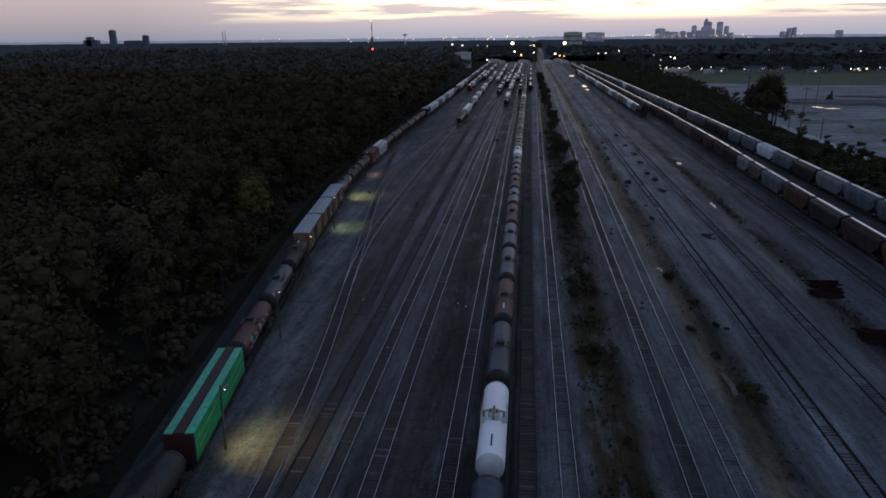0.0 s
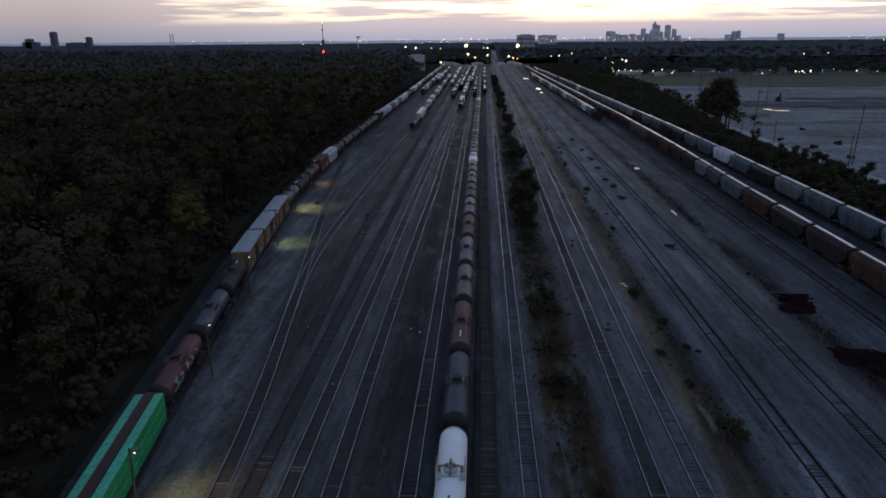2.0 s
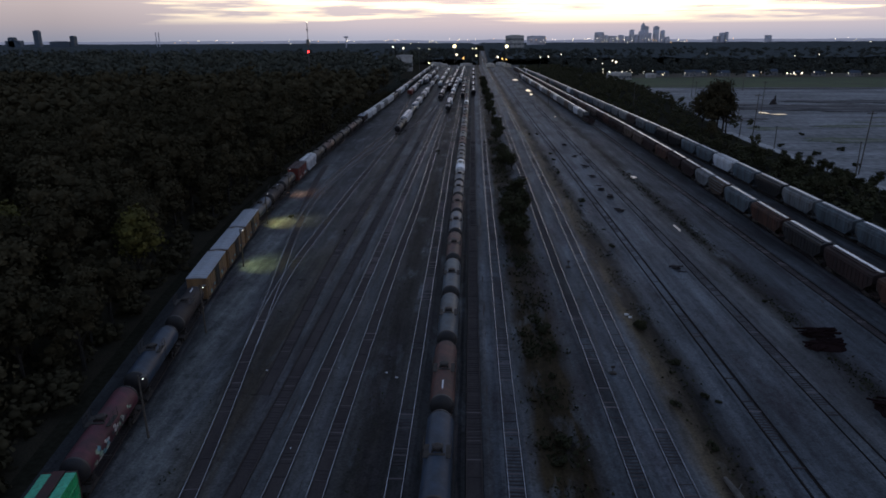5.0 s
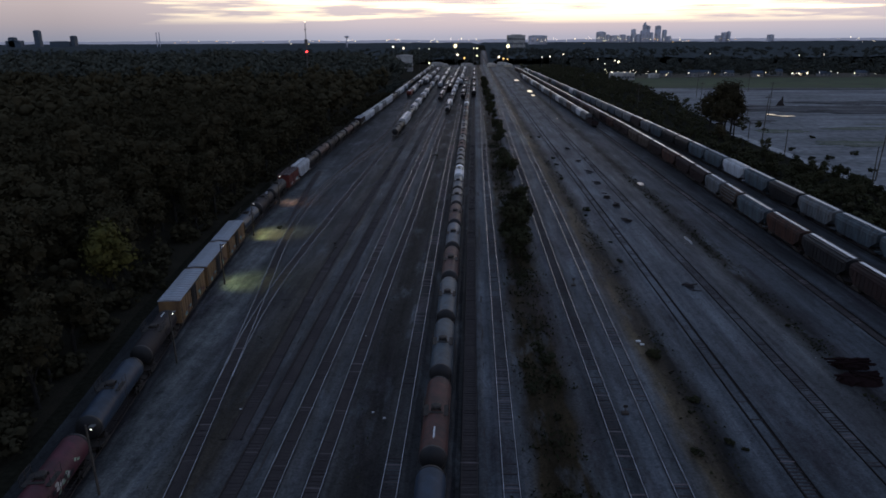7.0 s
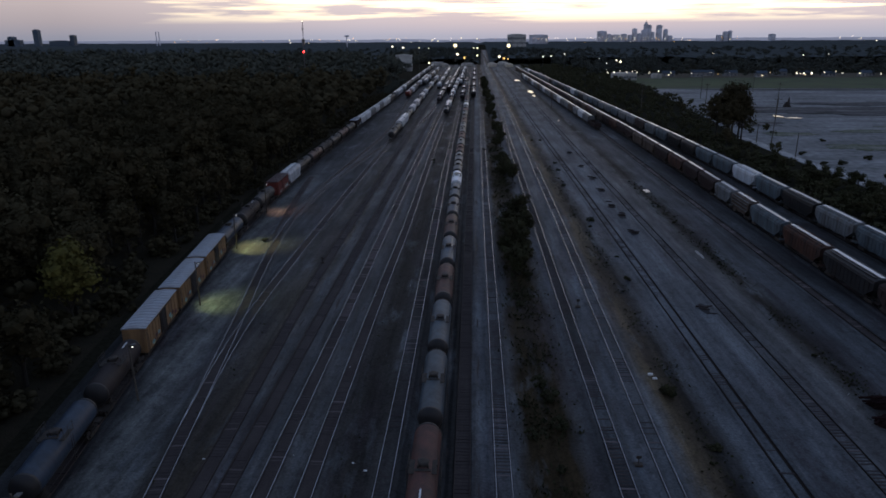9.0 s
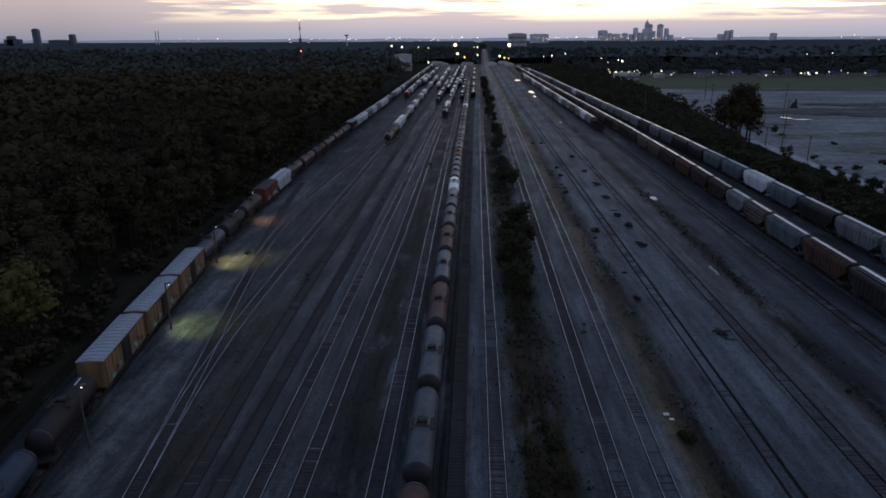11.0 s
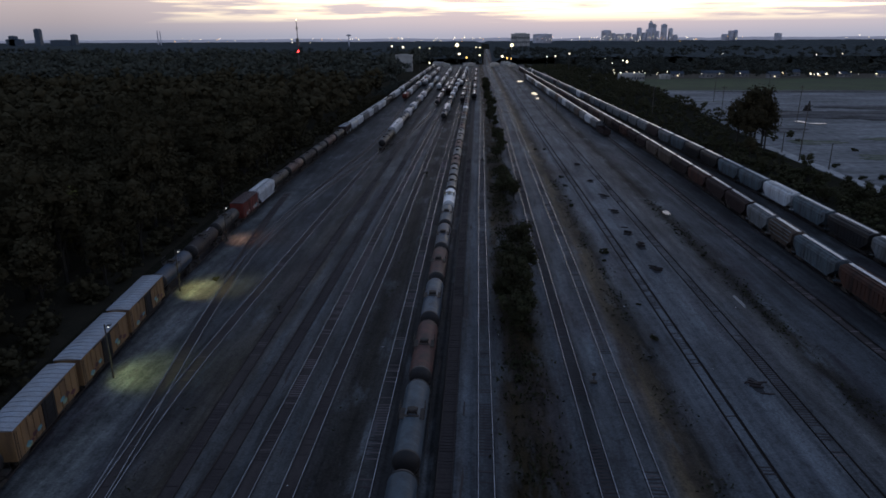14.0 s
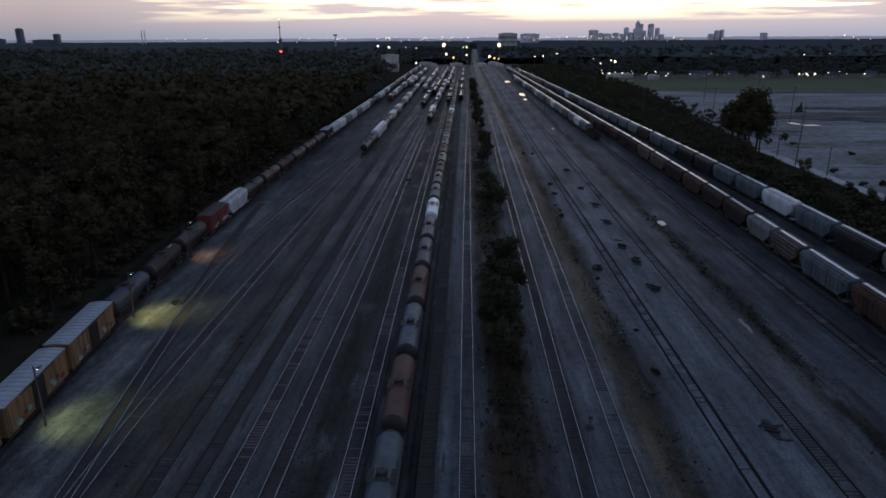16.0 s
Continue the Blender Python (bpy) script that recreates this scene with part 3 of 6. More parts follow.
track([(0.0, -20), (0.0, 260), (0.6, 430), (2.0, 1000)], "track under the tank car train", "rail", ties=(40, 60))
track([(3.4, -20), (3.4, 100), (3.7, 220), (4.6, 430), (7, 1000)], "rusty track beside the tank car train", "rail_rust", "bed", ties=(46, 165), sunk=0.2)
track([(7.3, -20), (7.3, 80), (7.8, 220), (9.2, 400), (14, 1000)], "narrowly spaced yard track with pale ties", "rail", "plain", ties=(46, 165), sunk=0.2)
track([(18.7, -20), (18.8, 90), (18.6, 140), (18.7, 190), (19.1, 310), (20.0, 450), (22, 1000), (27, 1500), (38, 2300)], "polished straight main track rails", "rail", "plain", ties=(46, 165), sunk=0.6)
track([(22.9, -20), (23.0, 90), (23.5, 140), (24.0, 190), (24.6, 310), (25.0, 450), (26, 1000), (31, 1500), (42, 2300)], "polished straight main track rails", "rail", "plain", ties=(46, 165), sunk=0.85)
track([(34.6, -20), (34.5, 140), (34.2, 230), (33.6, 360), (34, 1000)], "rusty siding track on pale gravel", "rail_dark", "plain", ties=(50, 150), sunk=0.75, dark_strip=True)
track([(42.8, -20), (42.8, 150), (42.6, 200), (43.0, 1000)], "rusty siding track on pale gravel", "rail_dark", "plain", ties=(60, 150), sunk=0.6)
track([(59.8, -20), (59.8, 220), (60.5, 340), (55, 700), (52, 1000)], "dark siding track on oily ballast", "rail_dark", "bed", ties=(90, 150), dark_strip=True)
track([(66.8, -20), (66.9, 120), (67.2, 180), (68.4, 240), (68.4, 330), (62, 700), (57, 1000)], "track under the covered hopper train", "rail_dark", "bed", ties=(90, 100))
track([(80.6, -20), (80.6, 150), (81.0, 230), (80.6, 300), (72, 700), (64, 1000)], "track under the grey hopper train", "rail_dark", "bed", ties=(90, 100))

# ---- rolling stock ----


def bogie(parent, y, near=True):
    """A two-axle truck: side frames, bolster, springs; wheels are pieces of their own near by."""
    bm = bmesh.new()
    for s in (-1, 1):
        loft(bm, [[(s * 1.0 - 0.08, -1.15, z) for z in (0.5, 0.72)] + [(s * 1.0 + 0.08, -1.15, z) for z in (0.72, 0.5)],
                  [(s * 1.0 - 0.08, -0.5, z) for z in (0.4, 0.9)] + [(s * 1.0 + 0.08, -0.5, z) for z in (0.9, 0.4)],
                  [(s * 1.0 - 0.08, 0.5, z) for z in (0.4, 0.9)] + [(s * 1.0 + 0.08, 0.5, z) for z in (0.9, 0.4)],
                  [(s * 1.0 - 0.08, 1.15, z) for z in (0.5, 0.72)] + [(s * 1.0 + 0.08, 1.15, z) for z in (0.72, 0.5)]])
    box(bm, -1.1, -0.2, 0.55, 1.1, 0.2, 0.92)
    for a in (-0.88, 0.88):
        rod(bm, (-0.9, a, 0.66), (0.9, a, 0.66), 0.08, 6)
    if not near:
        for a in (-0.88, 0.88):
            for s in (-0.75, 0.75):
                rod(bm, (s - 0.06, a, 0.66), (s + 0.06, a, 0.66), 0.46, 10)
    b = part("truck", bm, M["steel"], parent, "dark cast steel wheel truck", loc=(0, y, 0))
    if near:
        bm = bmesh.new()
        rod(bm, (-0.06, 0, 0), (0.06, 0, 0), 0.455, 14)
        rod(bm, (0.04, 0, 0), (0.08, 0, 0), 0.2, 8)
        w = part("wheel", bm, M["wheel"], b, loc=(-0.75, -0.88, 0.66))
        for a, s in ((-0.88, 0.75), (0.88, -0.75), (0.88, 0.75)):
            again(w, b, (s, a, 0.66))
    return b


def gear(ob, half, near):
    """Centre sill, couplers and trucks shared by all cars."""
    if not near:
        bm = bmesh.new()
        box(bm, -0.3, -half + 0.1, 0.86, 0.3, half - 0.1, 1.2)
        for s in (-1, 1):
            box(bm, -1.35, s * (half - 0.9) - 0.6, 1.1, 1.35, s * (half - 0.9) + 0.6, 1.2)
            for a in (-0.88, 0.88):
                for w in (-0.75, 0.75):
                    rod(bm, (w - 0.06, s * (half - 2.3) + a, 0.66), (w + 0.06, s * (half - 2.3) + a, 0.66), 0.455, 8)
            for w in (-1.0, 1.0):
                box(bm, w - 0.08, s * (half - 2.3) - 1.15, 0.45, w + 0.08, s * (half - 2.3) + 1.15, 0.85)
        part("underframe", bm, M["steel"], ob, "dark wheels and underframe")
        return
    bm = bmesh.new()
    box(bm, -0.3, -half + 0.35, 0.92, 0.3, half - 0.35, 1.2)
    part("centre_sill", bm, M["steel"], ob)
    for s in (-1, 1):
        if near:
            bm = bmesh.new()
            box(bm, -0.1, min(s * (half - 0.4), s * (half + 0.02)), 0.85, 0.1, max(s * (half - 0.4), s * (half + 0.02)), 1.08)
            soft_box(bm, -0.2, s * half - 0.14, 0.8, 0.2, s * half + 0.1, 1.12, 0.03)
            part("coupler", bm, M["steel"], ob)
        bogie(ob, s * (half - 2.3), near)


def ladder(bm, x, y, z0, z1, dy=0.22):
    for s in (-dy, dy):
        rod(bm, (x, y + s, z0), (x, y + s, z1), 0.025, 5)
    n = int((z1 - z0) / 0.35)
    for i in range(1, n + 1):
        rod(bm, (x, y - dy, z0 + i * 0.35), (x, y + dy, z0 + i * 0.35), 0.018, 5)


def tank_car(mat, label, near=True, pitch=16.55, radius=1.34, mark=None, mark_at=-0.72, graffiti=False, saddle="steel"):
    half = pitch / 2 - 0.02
    ob = tagged(new("tank_car"), label, "tank car", "tank cars")
    L, zc, seg = half - 0.75, 2.78, (28 if near else 14)
    stations = [(-L, 0.12), (-L + 0.04, 0.42), (-L + 0.16, 0.7), (-L + 0.38, 0.89), (-L + 0.65, 0.975), (-L + 0.95, 1.0)]

    def rings(prof):
        return [[(radius * r * math.cos(2 * math.pi * i / seg), y, zc + radius * r * math.sin(2 * math.pi * i / seg)) for i in range(seg)] for y, r in prof]

    bm = bmesh.new()
    loft(bm, rings([(-L + 0.95, 1.0), (-L * 0.4, 1.0), (L * 0.4, 1.0), (L - 0.95, 1.0)]), cap=False)
    part("tank", bm, mat, ob, smooth=True)
    for s in (-1, 1):
        bm = bmesh.new()
        loft(bm, rings([(s * a, r) for a, r in stations]))
        # ends darker than the shell: their shade is painted in
        part("tank_head", bm, M["t_grey_light"] if mat is M["t_white"] else M["head"], ob, "dished end in dark paint with shade painted in", smooth=True)
    if near:
        for k in (-0.62, -0.31, 0.31, 0.62):
            bm = bmesh.new()
            loft(bm, rings([(L * k - 0.03, 1.004), (L * k + 0.03, 1.004)]), cap=False)
            part("weld_band", bm, mat, ob)
    for s in (-1, 1) if near else ():
        bm = bmesh.new()
        box(bm, -1.3, s * (half - 1.0) - 0.55, 1.14, 1.3, s * (half - 1.0) + 0.55, 1.22)
        loft(bm, [[(-0.9, s * (half - 2.3) + d, 1.2), (0.9, s * (half - 2.3) + d, 1.2), (1.25, s * (half - 2.3) + d, 2.0), (-1.25, s * (half - 2.3) + d, 2.0)] for d in (-0.3, 0.3)])
        part("end_platform", bm, M[saddle], ob)
    # manway with its housing and railed platform
    top = zc + radius
    white = mat is M["t_white"]
    bm = bmesh.new()
    if white:
        rod(bm, (0, 0, top - 0.12), (0, 0, top + 0.22), 0.62, 16)
        rod(bm, (0, 0, top + 0.22), (0, 0, top + 0.3), 0.66, 16, 0.5)
        part("valve_plate", bm, M["t_grey_light"], ob, "round pale valve plate")
        for dx, dy in ((0.5, 0), (-0.5, 0), (0, 0.6), (0, -0.6)):
            bm = bmesh.new()
            rod(bm, (dx * 0.6, dy * 0.6, top + 0.25), (dx * 0.6, dy * 0.6, top + 0.62), 0.13, 8)
            rod(bm, (dx * 0.6, dy * 0.6, top + 0.5), (dx * 2.0, dy * 1.6, top + 0.34), 0.09, 6)
            rod(bm, (dx * 2.0, dy * 1.6, top - 0.2), (dx * 2.0, dy * 1.6, top + 0.4), 0.12, 6)
            part("valve", bm, M["valve"], ob, "dull olive valve")
    else:
        rod(bm, (0, 0.0, top - 0.12), (0, 0.0, top + 0.3), 0.5, 14)
        rod(bm, (0, 0.0, top + 0.3), (0, 0.0, top + 0.38), 0.54, 14, 0.4)
        if near:
            for i in range(4):
                a = 0.8 + i * 1.57
                rod(bm, (0.62 * math.cos(a), 0.62 * math.sin(a), top - 0.15), (0.62 * math.cos(a), 0.62 * math.sin(a), top + 0.22), 0.09, 7)
        part("manway_dome", bm, M["steel"], ob)
    if near:
        bm = bmesh.new()
        for s in (-1, 1):
            box(bm, s * 1.0 - 0.28, -1.05, top - 0.3, s * 1.0 + 0.28, 1.05, top - 0.25)
            for yy in (-0.9, 0.9):
                rod(bm, (s * 0.95, yy, top - 0.9), (s * 0.95, yy, top - 0.28), 0.03, 5)
        box(bm, -0.75, -1.05, top + 0.0, 0.75, -0.7, top + 0.04)
        part("walkway", bm, M["steel"] if not white else M["t_grey_light"], ob, "grated steel platform round the manway")
        for s in (-1, 1):
            bm = bmesh.new()
            for yy in (-1.02, 0, 1.02):
                rod(bm, (s * 1.26, yy, top - 0.28), (s * 1.26, yy, top + 0.7), 0.028, 5)
            for zz in (top + 0.25, top + 0.7):
                rod(bm, (s * 1.26, -1.02, zz), (s * 1.26, 1.02, zz), 0.028, 5)
            part("handrail", bm, M["steel"] if not white else M["valve"], ob)
        for s in (-1, 1):
            bm = bmesh.new()
            ladder(bm, s * 1.52, 0.0, 1.0, top - 0.25)
            part("ladder", bm, M["steel"], ob)
            bm = bmesh.new()
            rod(bm, (s * 1.5, -L + 0.6, 1.75), (s * 1.5, L - 0.6, 1.75), 0.025, 5)
            part("grab_rail", bm, M["steel"], ob)
        for s in (-1, 1):
            bm = bmesh.new()
            rod(bm, (-1.2, s * (half - 0.5), 1.95), (1.2, s * (half - 0.5), 1.95), 0.025, 5)
            for xx in (-1.2, 1.2):
                rod(bm, (xx, s * (half - 0.5), 1.2), (xx, s * (half - 0.5), 1.95), 0.025, 5)
            part("end_handrail", bm, M["steel"], ob)
    if mark:
        bm = bmesh.new()
        ring = []
        for yy in (L * mark_at, L * (mark_at + 0.26)):
            ring.append([((radius + 0.012) * math.cos(a), yy, zc + (radius + 0.012) * math.sin(a)) for a in (1.62, 1.5)])
        v = [bm.verts.new(p) for p in (*ring[0], *ring[1][::-1])]
        bm.faces.new(v)
        part("stencil_panel", bm, mark, ob)
    if graffiti:
        rg = random.Random(7)
        for k in range(46):
            bm = bmesh.new()
            yy, a = rg.uniform(-L * 0.75, L * 0.75), rg.uniform(-0.35, 0.5)
            w, h = rg.uniform(0.2, 0.65), rg.uniform(0.08, 0.22)
            r = radius + 0.01 + 0.001 * k
            pts = []
            for i in range(9):
                t = 2 * math.pi * i / 9
                aa = a + h * math.sin(t) * rg.uniform(0.6, 1.2)
                pts.append(bm.verts.new((r * math.cos(aa), yy + w * math.cos(t) * rg.uniform(0.6, 1.2), zc + r * math.sin(aa))))
            bm.faces.new(pts)
            part("spray_painted_letter", bm, M[rg.choice(["graf_a", "graf_a", "graf_a", "graf_b", "t_red", "bar_dark", "graf_c"])], ob)
    gear(ob, half, near)
    return ob


def hopper_car(mat, label, near=True, pitch=17.0, walk="walk", roof=None, hatches=True, high=4.55, graffiti=False, stripes=False):
    half = pitch / 2 - 0.02
    ob = tagged(new("hopper_car"), label, "hopper car", "hopper cars")
    L = half - 0.55
    w = 1.52

    def section(y, z0, f=1.0):
        return [(-w * f, y, z0), (-w * f, y, 3.75), (-w * 0.93 * f, y, high - 0.35), (-0.75 * f, y, high - 0.06), (0, y, high), (0.75 * f, y, high - 0.06), (w * 0.93 * f, y, high - 0.35), (w * f, y, 3.75), (w * f, y, z0)]

    bm = bmesh.new()
    loft(bm, [section(-L, 3.0), section(-L + 0.05, 2.75), section(-L + 1.9, 1.5), section(L - 1.9, 1.5), section(L - 0.05, 2.75), section(L, 3.0)])
    part("body", bm, mat, ob)
    n = 3 if near else 0
    bm = bmesh.new()
    for i in range(n):
        yc = (i - 1) * (2 * L - 4.2) / n
        hw = (2 * L - 4.2) / n / 2
        loft(bm, [[(-1.35, yc - hw, 1.36), (1.35, yc - hw, 1.36), (1.35, yc + hw, 1.36), (-1.35, yc + hw, 1.36)], [(-0.5, yc - 0.35, 0.55), (0.5, yc - 0.35, 0.55), (0.5, yc + 0.35, 0.55), (-0.5, yc + 0.35, 0.55)]])
    if near:
        part("discharge_chute", bm, M["steel"], ob)
    else:
        bm.free()
    # running boards and hatch troughs on the roof
    if walk:
        bm = bmesh.new()
        box(bm, -0.34, -L + 0.35, high + 0.08, 0.34, L - 0.35, high + 0.16)
        part("roof_walkway", bm, M[walk], ob, "pale roof running board")
    if hatches and near:
        for s in (-1, 1):
            bm = bmesh.new()
            soft_box(bm, s * 0.8 - 0.24, -L + 0.8, high - 0.14, s * 0.8 + 0.24, L - 0.8, high + 0.06, 0.04)
            part("hatch_cover", bm, roof or mat, ob)
    if near:
        for s in (-1, 1):
            nr = 12
            bm = bmesh.new()
            for i in range(nr):
                y = -L + 1.2 + i * (2 * L - 2.4) / (nr - 1)
                box(bm, s * 1.51 - (0.09 if s < 0 else 0), y - 0.05, 1.5 if abs(y) < L - 1.9 else 2.5, s * 1.51 + (0.09 if s > 0 else 0), y + 0.05, 3.75)
            box(bm, min(s * 1.5, s * 1.6), -L + 0.1, 3.72, max(s * 1.5, s * 1.6), L - 0.1, 3.84)
            box(bm, min(s * 1.5, s * 1.58), -L + 1.9, 1.3, max(s * 1.5, s * 1.58), L - 1.9, 1.48)
            part("side_ribs", bm, mat, ob)
        for s in (-1, 1):
            bm = bmesh.new()
            ladder(bm, 1.2 * s, s * (L + 0.08), 1.1, 4.3, 0.0)
            for sx in (-1.25, 1.25):
                rod(bm, (sx, s * (half - 0.3), 1.15), (sx * 0.95, s * (L - 0.1), 3.6), 0.05, 5)
            box(bm, -1.4, s * (half - 0.55) - 0.45, 1.1, 1.4, s * (half - 0.55) + 0.45, 1.18)
            part("end_frame", bm, mat, ob)
    if stripes:
        for s in (-1, 1):
            for zz, xx in ((2.2, 1.53), (3.0, 1.53), (3.7, 1.55), (4.25, 1.36)):
                bm = bmesh.new()
                box(bm, s * xx - 0.1, -L + 0.9, zz, s * xx + 0.1, L - 0.9, zz + 0.14)
                part("side_rail", bm, M["h_grey"], ob, "pale lengthwise rail")
    if graffiti:
        rg = random.Random(int(pitch * 10))
        for k in range(12):
            bm = bmesh.new()
            yy, zz = rg.uniform(-L * 0.6, L * 0.6), rg.uniform(1.9, 2.7)
            v = [bm.verts.new((1.61 + 0.002 * k, yy + 0.8 * math.cos(t) * rg.uniform(0.5, 1), zz + 0.45 * math.sin(t) * rg.uniform(0.6, 1))) for t in [6.283 * i / 8 for i in range(8)]]
            bm.faces.new(v)
            part("spray_painted_letter", bm, M[rg.choice(["graf_a", "graf_b", "graf_c"])], ob)
    gear(ob, half, near)
    return ob


def boxcar(mat, label, pitch=15.0, roof="box_roof", yellow=True):
    half = pitch / 2 - 0.02
    ob = tagged(new("boxcar"), label, "boxcar", "yellow boxcars" if yellow else "")
    L, w, h = half - 0.45, 1.5, 4.55
    bm = bmesh.new()
    soft_box(bm, -w, -L, 1.15, w, L, h, 0.05)
    part("body", bm, mat, ob)
    bm = bmesh.new()
    loft(bm, [[(-w - 0.06, y, h - 0.02), (w + 0.06, y, h - 0.02), (w + 0.06, y, h + 0.06), (0, y, h + 0.2), (-w - 0.06, y, h + 0.06)] for y in (-L - 0.03, L + 0.03)])
    roof_ob = part("roof", bm, M[roof], ob, "ribbed galvanised roof" if yellow else "dull ribbed roof")
    bm = bmesh.new()
    loft(bm, [[(-w, yy, h + 0.06), (0, yy, h + 0.2), (w, yy, h + 0.06), (w, yy, h + 0.1), (0, yy, h + 0.245), (-w, yy, h + 0.1)] for yy in (-0.06, 0.06)])
    rib = part("roof_rib", bm, M[roof], roof_ob, loc=(0, -L + 0.5, 0))
    for i in range(1, 14):
        again(rib, roof_ob, (0, -L + 0.5 + i * (2 * L - 1) / 13, 0))
    for s in (-1, 1):
        bm = bmesh.new()
        box(bm, min(s * 1.5, s * 1.58), -1.3, 1.3, max(s * 1.5, s * 1.58), 1.3, h - 0.25)
        d = part("sliding_door", bm, M["h_dark"] if yellow else mat, ob, "dark open-looking sliding door" if yellow else "")
        for i in range(5):
            z = 1.6 + i * 0.62
            bm = bmesh.new()
            box(bm, min(s * 1.58, s * 1.62), -1.25, z, max(s * 1.58, s * 1.62), 1.25, z + 0.08)
            part("door_rib", bm, M["h_dark"] if yellow else mat, d)
        bm = bmesh.new()
        for yy in (-0.8, 0.8):
            rod(bm, (s * 1.64, yy, 1.25), (s * 1.64, yy, h - 0.2), 0.03, 5)
        part("lock_rod", bm, M["steel"], d)
        bm = bmesh.new()
        box(bm, min(s * 1.5, s * 1.6), -3.8, 1.15, max(s * 1.5, s * 1.6), 3.8, 1.27)
        box(bm, min(s * 1.5, s * 1.6), -3.8, h - 0.25, max(s * 1.5, s * 1.6), 3.8, h - 0.17)
        part("door_track", bm, M["steel"], ob)
        for i in range(10):
            y = -L + 0.3 + i * (L - 1.7) / 4.5 if i < 5 else 1.5 + (i - 5) * (L - 1.8) / 4
            bm = bmesh.new()
            box(bm, min(s * 1.5, s * 1.54), y - 0.05, 1.2, max(s * 1.5, s * 1.54), y + 0.05, h - 0.05)
            part("side_post", bm, mat, ob)
        bm = bmesh.new()
        ladder(bm, s * 1.56, -s * (L - 0.35), 1.2, h - 0.3)
        part("ladder", bm, M["steel"], ob)
    rg = random.Random(3)
    for k in range(9 if yellow else 16):
        bm = bmesh.new()
        yy, zz = rg.choice((-1, 1)) * rg.uniform(2.2 if yellow else 0.4, L - 1.2), rg.uniform(1.6, 2.4 if yellow else 2.2)
        v = [bm.verts.new((1.552 + 0.002 * k, yy + 0.7 * math.cos(t) * rg.uniform(0.5, 1), zz + 0.35 * math.sin(t) * rg.uniform(0.6, 1))) for t in [6.283 * i / 8 for i in range(8)]]
        bm.faces.new(v)
        part("spray_painted_letter", bm, M[rg.choice(["graf_a", "t_red", "graf_c"] if yellow else ["graf_b", "graf_b", "graf_c"])], ob)
    gear(ob, half, True)
    return ob


def lumber_car(label, pitch=19.0):
    """Centre-beam flatcar; the wrapped bundles on it are things of their own."""
    half = pitch / 2 - 0.02
    ob = tagged(new("centre_beam_flatcar"), label, "flatcar")
    L = half - 0.6
    bm = bmesh.new()
    box(bm, -1.45, -L, 1.05, 1.45, L, 1.25)
    part("deck", bm, M["beam"], ob)
    for s in (-1, 1):
        bm = bmesh.new()
        box(bm, -1.42, s * L - 0.1, 1.25, 1.42, s * L + 0.1, 4.35)
        for xx in (-1.35, -0.45, 0.45, 1.35):
            box(bm, xx - 0.07, s * L - 0.16, 1.25, xx + 0.07, s * L + 0.16, 4.35)
        part("end_bulkhead", bm, M["beam"], ob)
    bm = bmesh.new()
    box(bm, -0.49, -L, 4.3, 0.49, L, 4.5)
    box(bm, -0.08, -L, 1.25, 0.08, L, 4.3)
    for i in range(12):
        y = -L + (i + 0.5) * 2 * L / 12
        box(bm, -0.28, y - 0.06, 1.25, 0.28, y + 0.06, 4.3)
    part("centre_beam", bm, M["beam"], ob)
    gear(ob, half, True)
    return ob


def gondola(mat, label, pitch=16.0):
    half = pitch / 2 - 0.02
    ob = tagged(new("gondola_car"), label, "gondola car")
    L = half - 0.5
    for s in (-1, 1):
        bm = bmesh.new()
        box(bm, s * 1.5 - 0.05, -L, 1.1, s * 1.5 + 0.05, L, 2.9)
        for i in range(11):
            y = -L + 0.3 + i * (2 * L - 0.6) / 10
            box(bm, min(s * 1.5, s * 1.62), y - 0.06, 1.1, max(s * 1.5, s * 1.62), y + 0.06, 2.85)
        part("side_wall", bm, mat, ob)
        bm = bmesh.new()
        box(bm, -1.45, s * L - 0.05, 1.1, 1.45, s * L + 0.05, 2.9)
        part("end_wall", bm, mat, ob)
    bm = bmesh.new()
    box(bm, -1.45, -L, 1.05, 1.45, L, 1.12)
    part("floor_plate", bm, mat, ob)
    gear(ob, half, False)
    return ob


def on_line(fx, y, pitch):
    """Pose of a car standing on a line x = fx(y)."""
    a = math.degrees(math.atan2(fx(y + pitch * 0.4) - fx(y - pitch * 0.4), pitch * 0.8))
    return pose(fx(y), y, 0.0, 0, 0, -a)


PROTO = {}


def place(key, make, m):
    """The first of a kind is built, the rest are copies."""
    if key not in PROTO:
        PROTO[key] = make()
        PROTO[key].matrix_world = m
        return PROTO[key]
    return copy_thing(PROTO[key], m)


TANKS = {"white": ("t_white", "clean white pressure tank car on the yard track"), "slate": ("t_slate", "dark slate grey tank car with railed platform"),
         "blue": ("t_blue", "glossy blue grey tank car with railed platform"), "grey": ("t_grey", "blue grey tank car with dirty shell"),
         "rust": ("t_rust", "red-brown tank car with weathered paint"), "black": ("t_black", "black tank car with grimy shell"), "umber": ("t_umber", "dark umber brown tank car with grimy shell"), "red": ("t_red", "faded red tank car covered in pale graffiti")}


def tank(colour, m, near=True, **kw):
    mat, label = TANKS[colour]
    place((colour, near, str(kw)), lambda: tank_car(M[mat], label, near, **kw), m)


centre_x = lambda y: float(np.interp(y, [-20, 260, 430, 1000], [0, 0, 0.6, 2.0]))
